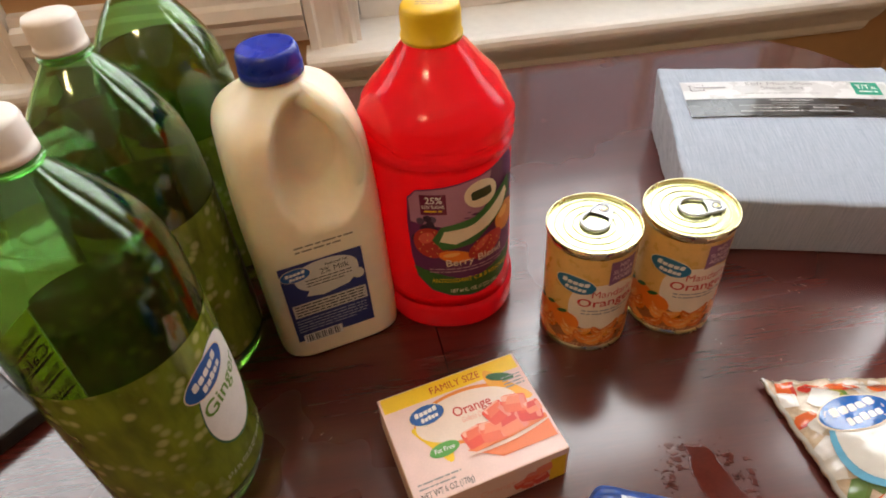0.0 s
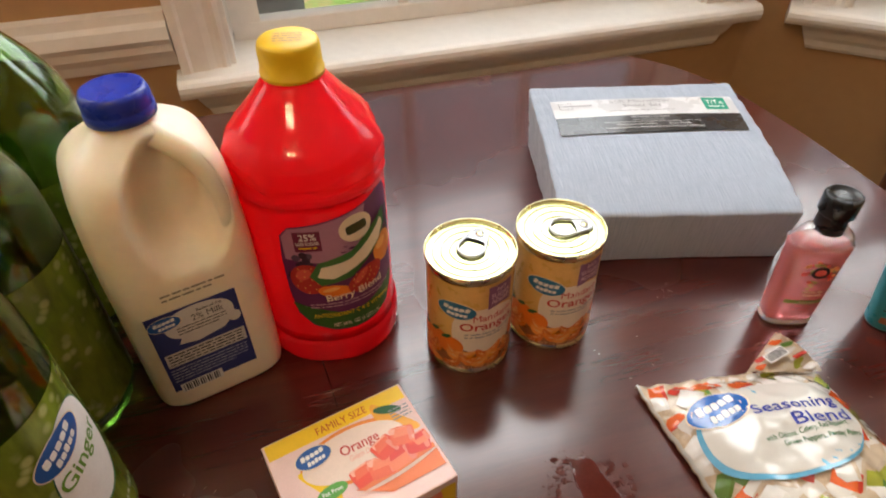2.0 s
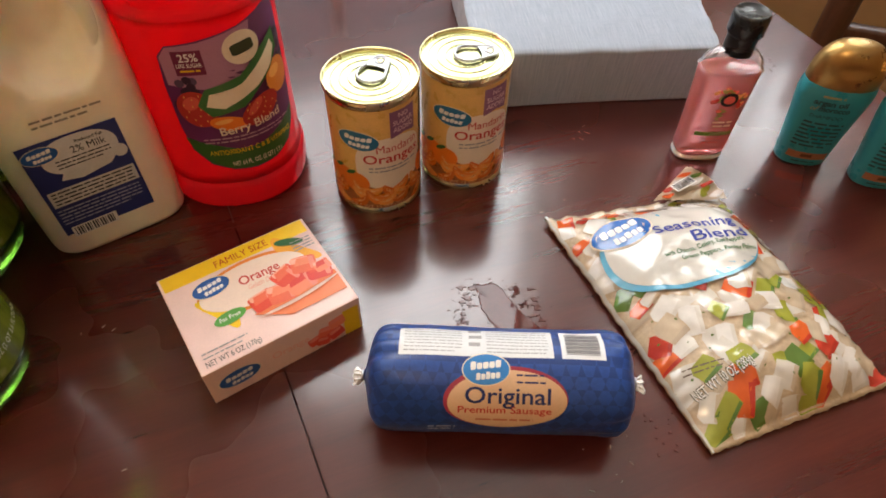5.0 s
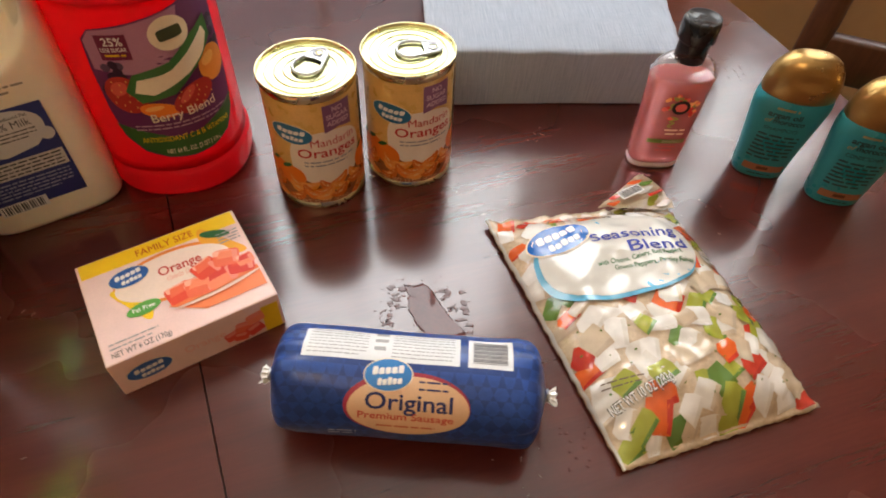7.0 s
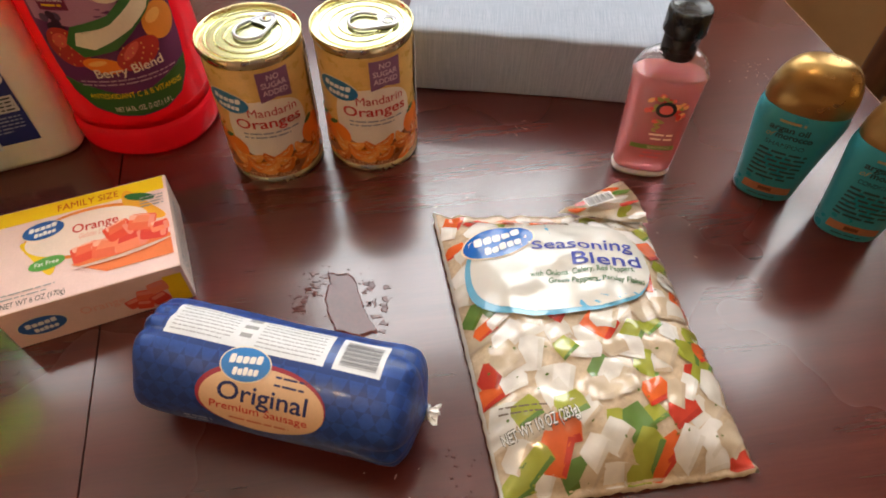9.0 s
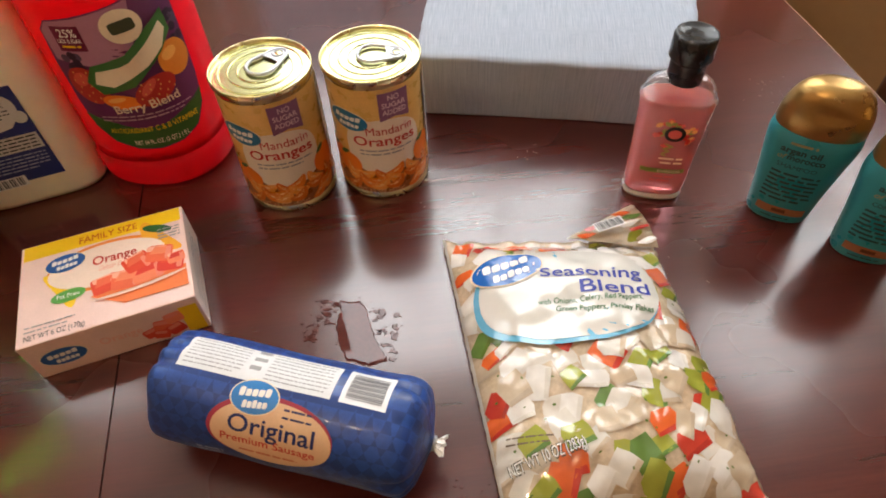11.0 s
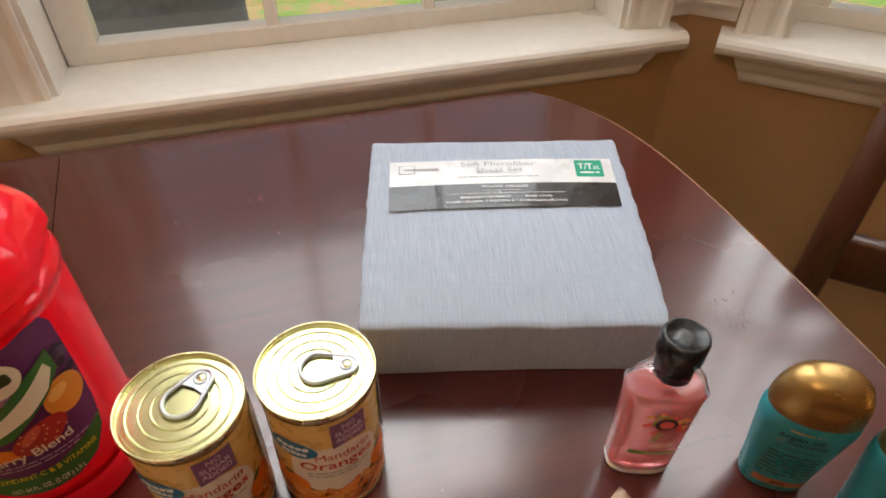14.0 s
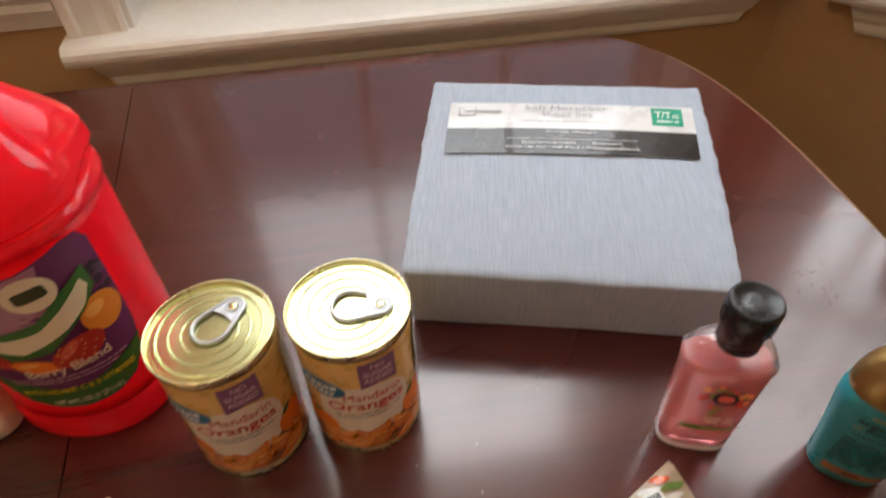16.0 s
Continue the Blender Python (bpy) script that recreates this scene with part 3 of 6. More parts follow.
build_can(0.2735, 0.4970, -91, 3, "tin of mandarin oranges with gold lid, close to the sheet set")


def build_juice():
    t = thing("juice_bottle", pose(0.0706, 0.5250, TOP) @ Matrix.Diagonal((1.0, 1.0, 1.025, 1)), "large clear plastic bottle full of bright red berry juice, yellow cap", "bottle")
    prof = dense([(0.0, 0.052), (0.002, 0.0565), (0.008, 0.0597), (0.024, 0.0602), (0.029, 0.0578), (0.034, 0.0575), (0.040, 0.0578), (0.165, 0.0578), (0.172, 0.0595), (0.178, 0.0597), (0.181, 0.0575), (0.185, 0.0585), (0.188, 0.0605), (0.198, 0.0605), (0.206, 0.057), (0.215, 0.0495), (0.224, 0.041), (0.232, 0.034), (0.240, 0.0275), (0.247, 0.0215), (0.252, 0.0205)], 3)
    red = mat("red_juice", (1.0, 0.016, 0.036), 0.07, var=0.05, scale=8, trans=0.0, ior=1.38, sss=0.5, sscale=0.10, rvar=0.02, coat=0.2)
    let_through(red, 0.42, (1.0, 0.03, 0.07))
    bm = loft([ring(z, r, n=72, e=2.25) for z, r in prof])
    for v in bm.verts:     # grip dents at the shoulder's sides
        a = math.degrees(math.atan2(v.co.y, v.co.x))
        for side in (-140, 15, 135):
            d = (a - side + 180) % 360 - 180
            g = math.exp(-(d / 19) ** 6) * math.exp(-((v.co.z - 0.193) / 0.019) ** 6)
            v.co.xy *= 1 - 0.075 * g
        if 0.15 < v.co.z < 0.235:
            f = math.exp(-((v.co.z - 0.190) / 0.020) ** 2)
            v.co.xy *= 1 + 0.013 * f * math.sin(v.co.z * 620 + 2.2 * math.sin(radians(a * 3)))
    part("bottle_body", bm, red, t, "clear plastic filled with red juice")
    cap_m = mat("yellow_cap", (0.74, 0.47, 0.012), 0.4, var=0.06, scale=30)
    cp = loft([[(x * k, y * k, z) for i, (x, y, _) in enumerate(ring(0, r, n=96)) for k in (1.012 if i % 2 and 0.2525 < z < 0.2675 else 1.0,)] for z, r in ((0.248, 0.021), (0.2485, 0.0225), (0.2515, 0.0228), (0.2520, 0.0218), (0.2670, 0.0215), (0.2705, 0.021), (0.2722, 0.0195), (0.2725, 0.005))])
    cap = part("cap", cp, cap_m, t, "ridged yellow screw cap", smooth=True)
    bars(-0.010, 0.006, 0.010, 4, 0.004, 0.0015, ink("stamp", (0.45, 0.24, 0.02)), cap, on_top(0.2725), 0.0003)
    R = 0.0578

    def w(x, y, h):
        a = radians(-66) + x / R
        c, s = math.cos(a), math.sin(a)
        k = (abs(c) ** 2.25 + abs(s) ** 2.25) ** (-1 / 2.25)
        return Vector(((R * k + 0.0005 + h) * c, (R * k + 0.0005 + h) * s, y))

    out = [(-0.047, 0.148), (-0.040, 0.1555), (-0.02, 0.158), (0.01, 0.163), (0.035, 0.169), (0.046, 0.168), (0.051, 0.160), (0.051, 0.12), (0.0495, 0.09), (0.045, 0.066), (0.034, 0.051), (0.018, 0.044), (0.0, 0.042), (-0.018, 0.044), (-0.034, 0.051), (-0.045, 0.066), (-0.0485, 0.09), (-0.049, 0.125)]
    lab = blob("paper_label", dot_line(out, 3), ink("label_plum", (0.13, 0.02, 0.10)), t, w, 0, 7)
    tagged(lab, "purple and green printed label")
    blob("printed_sky", dot_line([(-0.046, 0.125), (-0.02, 0.120), (0.012, 0.128), (0.02, 0.164), (-0.018, 0.157), (-0.040, 0.1545), (-0.046, 0.147)], 4), ink("mauve", (0.42, 0.20, 0.30)), lab, w, LAY)
    blob("printed_foot", dot_line([(0.0478, 0.078), (0.044, 0.066), (0.0335, 0.052), (0.018, 0.045), (0.0, 0.043), (-0.018, 0.045), (-0.0335, 0.052), (-0.044, 0.066), (-0.0478, 0.078), (-0.025, 0.066), (0.0, 0.063), (0.025, 0.066)], 4), ink("foot_green", (0.035, 0.12, 0.02)), lab, w, LAY)
    rnd = random.Random(2)
    for cx, cy in ((-0.036, 0.118), (0.044, 0.132)):
        for i in range(14):
            px, py = cx + rnd.uniform(-0.008, 0.008), cy + rnd.uniform(-0.011, 0.011)
            blob("printed_drupelet", oval(min(px, 0.047), py, 0.0034, 0.0034, 10), ink("blackberry" if i % 3 else "blackberry_light", (0.035, 0.012, 0.035) if i % 3 else (0.10, 0.06, 0.11)), lab, w, LAY * (1.5 + 0.06 * i), 1)
    berry = ink("strawberry", (0.42, 0.025, 0.02))
    for i, (fx, fy, a, b, tr, mm) in enumerate([(-0.031, 0.104, 0.014, 0.016, 20, berry), (-0.012, 0.089, 0.014, 0.0065, -12, ORANGE), (0.036, 0.112, 0.013, 0.014, 0, ink("peach", (0.72, 0.24, 0.03))), (0.014, 0.094, 0.017, 0.0105, 25, berry)]):
        blob("printed_fruit", oval(fx, fy, a, b, 30, tr), mm, lab, w, LAY * (3 + 0.4 * i), 4)
        blob("printed_gleam", oval(fx - a * 0.25, fy + b * 0.35, a * 0.5, b * 0.32, 18, tr + 20), ink("berry_light", (0.62, 0.10, 0.06)) if mm is berry else ink("peach_light", (0.86, 0.42, 0.10)), lab, w, LAY * (3.15 + 0.4 * i), 2)
        for k in range(16 if mm is berry else 0):
            q, d = 2.4 * k, 0.9 * math.sqrt((k + 0.5) / 16)
            blob("printed_seed", oval(fx + a * d * math.cos(q), fy + b * d * math.sin(q), 0.0006, 0.0009, 8), ink("seed", (0.70, 0.36, 0.10)), lab, w, LAY * (3.3 + 0.4 * i), 1)
    # the brand's mark: plain shapes in its colours
    blob("printed_mark", dot_line([(-0.030, 0.108), (-0.022, 0.121), (0.004, 0.127), (0.024, 0.142), (0.039, 0.150), (0.040, 0.133), (0.028, 0.121), (0.002, 0.101), (-0.022, 0.097)], 4), ink("mark_green", (0.045, 0.16, 0.035)), lab, w, LAY * 6)
    swash = [(-0.024, 0.1065), (-0.020, 0.1165), (-0.010, 0.1165), (0.004, 0.1205), (0.018, 0.1300), (0.034, 0.1425), (0.0365, 0.1360), (0.030, 0.1245), (0.016, 0.1145), (0.000, 0.1075), (-0.012, 0.1030)]
    blob("printed_mark_bar", dot_line(swash, 3), CREAM, lab, w, LAY * 7, 5)
    blob("printed_disc", oval(0.010, 0.1475, 0.0135, 0.0125, 36), CREAM, lab, w, LAY * 6)
    blob("printed_bar", oval(0.0102, 0.1476, 0.0084, 0.0044, 28, 6, 5.0), ink("olive_dark", (0.05, 0.06, 0.02)), lab, w, LAY * 7, 2)
    blob("printed_badge", rect(-0.037, 0.133, -0.017, 0.152, 5), ink("badge", (0.16, 0.01, 0.05)), lab, w, LAY * 4)
    writing("25%", -0.033, 0.144, -0.020, 0.006, WHITE, lab, w, LAY * 5)
    writing("LESS SUGAR", -0.0355, 0.1395, -0.0185, 0.003, WHITE, lab, w, LAY * 5)
    bars(-0.034, 0.136, -0.020, 1, 0.003, 0.0014, YELLOW, lab, w, LAY * 5)
    writing("Berry Blend", -0.020, 0.0795, 0.028, 0.0072, CREAM, lab, w, LAY * 7, turn=3)
    bars(-0.034, 0.0755, 0.036, 2, 0.0032, 0.0012, ink("fine_mauve", (0.45, 0.28, 0.36)), lab, w, LAY * 5)
    writing("ANTIOXIDANT C & B VITAMINS", -0.033, 0.0605, 0.036, 0.0047, YELLOW, lab, w, LAY * 5)
    writing("NET 64 FL. OZ. (2 QT.) 1.9 L", -0.018, 0.0485, 0.024, 0.0042, CREAM, lab, w, LAY * 5)


build_juice()


def build_milk():
    t = thing("milk_jug", pose(-0.0420, 0.4960, TOP, 0, 0, 25.5) @ Matrix.Diagonal((1.0, 1.0, 1.025, 1)), "half-full looking white plastic milk jug with blue cap and moulded handle", "jug")
    hdpe = mat("milk_plastic", (0.89, 0.78, 0.60), 0.36, var=0.05, scale=14, sss=0.55, sscale=0.02, bump=0.05, bscale=250)
    prof = dense([(0.0, 0.050), (0.003, 0.0538), (0.016, 0.0555), (0.10, 0.0555), (0.135, 0.0555), (0.150, 0.0552), (0.165, 0.0547), (0.178, 0.0540), (0.190, 0.0532), (0.201, 0.0520), (0.212, 0.0485), (0.221, 0.0415), (0.228, 0.0320), (0.234, 0.0232), (0.238, 0.0205), (0.248, 0.0195)], 6)

    def soft(k):
        k = min(1.0, max(0.0, k))
        return k * k * (3 - 2 * k)

    def hollow(x, z):
        """How far the grip's hollow is sunk at x along a face and height z."""
        d = ((x - 0.010) / 0.036) ** 2 + ((z - 0.184) / 0.050) ** 2
        return soft(1.35 * (1 - d))

    rings = []
    for z, r in prof:
        e = 5.0 if z < 0.19 else max(2.0, 5.0 - (z - 0.19) / 0.046 * 3.0)
        row = []
        for x, y, _ in ring(z, r, n=224, e=e):
            x1, y1 = x, y
            if y < 0 and -y >= abs(x):
                y1 = max(y, min(y + 0.036 * hollow(x, z), -0.005))
            row.append((x1, y1, z))
        rings.append(row)
    body = part("jug_body", loft(rings), hdpe, t)
    path = dense([(0.0425, -0.0425, 0.130, 0.0072), (0.0425, -0.0425, 0.150, 0.0072), (0.0420, -0.0420, 0.170, 0.0074), (0.0405, -0.0405, 0.188, 0.0076), (0.0365, -0.0365, 0.203, 0.0082), (0.0290, -0.0290, 0.215, 0.0088), (0.0195, -0.0195, 0.223, 0.0092), (0.009, -0.009, 0.229, 0.0095)], 4)
    part("handle", tube([p[:3] for p in path], [p[3] for p in path], 20), hdpe, t)
    cap_m = mat("blue_cap", (0.014, 0.035, 0.36), 0.3, var=0.06, scale=40)
    cp = loft([[(x * k, y * k, z) for i, (x, y, _) in enumerate(ring(0, r, n=96)) for k in (1.01 if i % 2 and z < 0.255 else 1.0,)] for z, r in ((0.2385, 0.0215), (0.2387, 0.0228), (0.2450, 0.0226), (0.2456, 0.0219), (0.2464, 0.0222), (0.2540, 0.0220), (0.2575, 0.0205), (0.2582, 0.0185), (0.2573, 0.017), (0.2573, 0.004))])
    part("cap", cp, cap_m, t, "blue ridged screw cap")
    w0 = on_front(-0.0558)
    w = lambda x, y, h: w0(x - 0.0085, y - 0.002, h)
    lab = grid_patch("label", -0.031, 0.028, 0.037, 0.112, ink("milk_navy", (0.02, 0.03, 0.16)), t, w, 0, 4, 4, "navy printed label")
    blob("printed_cloud", oval(0.006, 0.095, 0.0265, 0.0155, 36, e=2.3), ink("milk_grey", (0.62, 0.60, 0.58)), lab, w, LAY)
    blob("printed_splash", dot_line([(-0.014, 0.077), (0.0, 0.074), (0.022, 0.078), (0.028, 0.084), (0.01, 0.0815), (-0.01, 0.084)], 3), ink("milk_grey", (0.62, 0.60, 0.58)), lab, w, LAY)
    brand_oval(-0.0185, 0.102, 0.012, 0.0065, lab, w, LAY * 2, 0)
    writing("Reduced Fat", 0.006, 0.1035, 0.025, 0.0026, BLACK, lab, w, LAY * 2)
    writing("2% Milk", 0.001, 0.096, 0.025, 0.0058, BLACK, lab, w, LAY * 2)
    bars(-0.012, 0.0925, 0.026, 3, 0.003, 0.001, BLACK, lab, w, LAY * 2)
    blob("printed_panel", rect(-0.028, 0.056, 0.035, 0.0705, 4), ink("milk_pale", (0.60, 0.58, 0.55)), lab, w, LAY)
    bars(-0.026, 0.0675, 0.033, 4, 0.0032, 0.0013, BLACK, lab, w, LAY * 2)
    bars(-0.028, 0.0515, 0.033, 5, 0.0032, 0.0011, ink("pale_blue_print", (0.35, 0.38, 0.52)), lab, w, LAY)
    blob("barcode_panel", rect(-0.026, 0.0245, 0.008, 0.0345, 4), WHITE, t, w, LAY)
    for k in range(16):
        x = -0.024 + k * 0.0019
        blob("barcode_bar", rect(x, 0.0255, x + (0.0012 if k % 3 else 0.0006), 0.0335, 1), BLACK, lab, w, LAY * 2, 1)
    blob("recycling_mark", oval(0.031, 0.0855, 0.0052, 0.0055, 24), ink("milk_pale", (0.60, 0.58, 0.55)), lab, w, LAY)
    bars(-0.014, 0.1265, 0.034, 2, 0.0042, 0.0016, ink("date_ink", (0.28, 0.24, 0.18)), t, w, 0.0002, "date_stamp", 9)


build_milk()


def bubble_film():
    """Green printed film with pale bubbles."""
    m = mat("green_film", (0.185, 0.245, 0.024), 0.22, var=0.75, scale=14, coat=0.4, stretch=(1, 1, 0.35))
    nt, L = m.node_tree, m.node_tree.links
    b = nt.nodes["Principled BSDF"]
    base = b.inputs["Base Color"].links[0].from_socket
    tc, vo = nt.nodes.new("ShaderNodeTexCoord"), nt.nodes.new("ShaderNodeTexVoronoi")
    vo.inputs["Scale"].default_value = 95
    L.new(tc.outputs["Object"], vo.inputs["Vector"])
    ra = nt.nodes.new("ShaderNodeMapRange")
    ra.inputs[1].default_value, ra.inputs[2].default_value, ra.inputs[3].default_value, ra.inputs[4].default_value = 0.2, 0.42, 0.75, 0.0
    L.new(vo.outputs["Distance"], ra.inputs[0])
    no = nt.nodes.new("ShaderNodeTexNoise")
    no.inputs["Scale"].default_value = 22
    L.new(tc.outputs["Object"], no.inputs["Vector"])
    r2 = nt.nodes.new("ShaderNodeMapRange")
    r2.inputs[1].default_value, r2.inputs[2].default_value = 0.42, 0.58
    L.new(no.outputs["Fac"], r2.inputs[0])
    mu = nt.nodes.new("ShaderNodeMath")
    mu.operation = "MULTIPLY"
    L.new(ra.outputs[0], mu.inputs[0]), L.new(r2.outputs[0], mu.inputs[1])
    mx = nt.nodes.new("ShaderNodeMix")
    mx.data_type = "RGBA"
    mx.inputs[7].default_value = (0.62, 0.62, 0.24, 1)
    L.new(mu.outputs[0], mx.inputs[0]), L.new(base, mx.inputs[6]), L.new(mx.outputs[2], b.inputs["Base Color"])
    return m


M["film"] = let_through(bubble_film(), 0.22)
M["facts_film"] = let_through(mat("facts_film", (0.62, 0.58, 0.10), 0.3, var=0.1, scale=40), 0.6, (0.90, 0.82, 0.16))
M["pet"] = mat("green_pet", (0.50, 0.85, 0.43), 0.03, var=0.04, scale=12, trans=1.0, ior=1.06, rvar=0.02, coat=1.0)
M["ale"] = mat("ginger_ale", (0.72, 0.62, 0.24), 0.02, var=0.03, scale=10, trans=1.0, ior=1.05, rvar=0.01, coat=0.5)
M["white_cap"] = mat("white_cap", (0.80, 0.74, 0.68), 0.45, var=0.04, scale=40)


def build_ale(x, y, face, label):
    t = thing("soda_bottle", pose(x, y, TOP) @ Matrix.Diagonal((1.0, 1.0, 1.03, 1)), label, "bottle", "green bottles of ginger ale")
    outer = dense([(0.0, 0.030), (0.003, 0.041), (0.014, 0.051), (0.030, 0.0545), (0.034, 0.0545), (0.100, 0.0545), (0.172, 0.0545), (0.188, 0.0543), (0.205, 0.0533), (0.220, 0.0509), (0.238, 0.0440), (0.256, 0.0325), (0.270, 0.0215), (0.279, 0.0145), (0.284, 0.0128)], 3)
    inner = [(max(z, 0.004), r - 0.0012) for z, r in outer]
    rows = [ring(z, r, n=56) for z, r in outer] + [ring(z, r, n=56) for z, r in inner[::-1]]
    # feet of the base
    bm = loft(rows, False)
    for v in bm.verts:
        if v.co.z < 0.032:
            a = math.atan2(v.co.y, v.co.x)
            v.co.z += 0.010 * (0.5 + 0.5 * math.cos(5 * a)) * (1 - v.co.z / 0.032) * (v.co.xy.length / 0.05)
    body = part("bottle_body", bm, M["pet"], t, "clear green plastic")
    part("neck_ring", lathe([(0.279, 0.0128), (0.2795, 0.0165), (0.2815, 0.0165), (0.282, 0.0128)], 32), M["pet"], t)
    liq = [(z, r - 0.0022) for z, r in outer if 0.012 < z < 0.232]
    part("ginger_ale", lathe([(0.012, 0.035)] + liq + [(0.2325, 0.0440), (0.2325, 0.001)], 56), M["ale"], t, "pale ginger ale")
    cap = loft([[(px * k, py * k, z) for i, (px, py, _) in enumerate(ring(0, r, n=80)) for k in (1.015 if i % 2 and 0.29 < z < 0.302 else 1.0,)] for z, r in ((0.2835, 0.0140), (0.2836, 0.0157), (0.2870, 0.0157), (0.2875, 0.0150), (0.291, 0.0153), (0.301, 0.0151), (0.3035, 0.0142), (0.304, 0.003))])
    part("cap", cap, M["white_cap"], t, "ridged white screw cap")
    w = around(lambda z: 0.0547, face)
    lab = grid_patch("film_label", -0.128, 0.034, 0.1715, 0.172, M["film"], t, w, 0.0001, 80, 8, "bright green bubbly printed film")
    blob("printed_panel", oval(0.010, 0.1135, 0.025, 0.0415, 48, -8, 2.2), WHITE, lab, w, LAY * 1.5)
    blob("printed_outline", oval(0.0105, 0.1125, 0.0265, 0.0430, 48, -8, 2.2), DGREEN, lab, w, LAY)
    brand_oval(0.0, 0.139, 0.020, 0.0115, lab, w, LAY * 2, 12)
    writing("Ginger", -0.012, 0.108, 0.034, 0.0125, ink("ale_green", (0.13, 0.28, 0.02)), lab, w, LAY * 2, turn=10)
    writing("67.6 FL OZ (2 QT 3.6 FL OZ) 2 L", -0.02, 0.048, 0.040, 0.0045, ink("pale_lime", (0.60, 0.66, 0.40)), lab, w, LAY * 2)
    # the facts panel closes the film behind, and shows through the drink
    grid_patch("nutrition_panel", -0.1715, 0.034, -0.128, 0.172, M["facts_film"], t, w, 0.0001, 14, 8, "yellow printed nutrition panel")
    inner = lambda x, y, h: w(x, y, h - 0.0006)
    for k, s in enumerate(("Nutrition Facts", "Calories", "Total Fat", "Sodium", "Total Carb.")):
        for side in (inner, w):
            h = -0.0002 if side is inner else 0.0003
            writing(s, -0.169, 0.157 - 0.015 * k, -0.131 if k < 2 else -0.143, 0.008 if k == 1 else 0.005, BLACK, lab, side, h)
            blob("printed_rule", rect(-0.170, 0.1535 - 0.015 * k, -0.129, 0.1545 - 0.015 * k, 8), BLACK, lab, side, h, 1)


build_ale(-0.112, 0.322, -13, "full green plastic bottle of ginger ale beside the gelatin box")
build_ale(-0.145, 0.439, 70, "full green plastic bottle of ginger ale beside the milk jug")
build_ale(-0.157, 0.558, 60, "full green plastic bottle of ginger ale by the window")


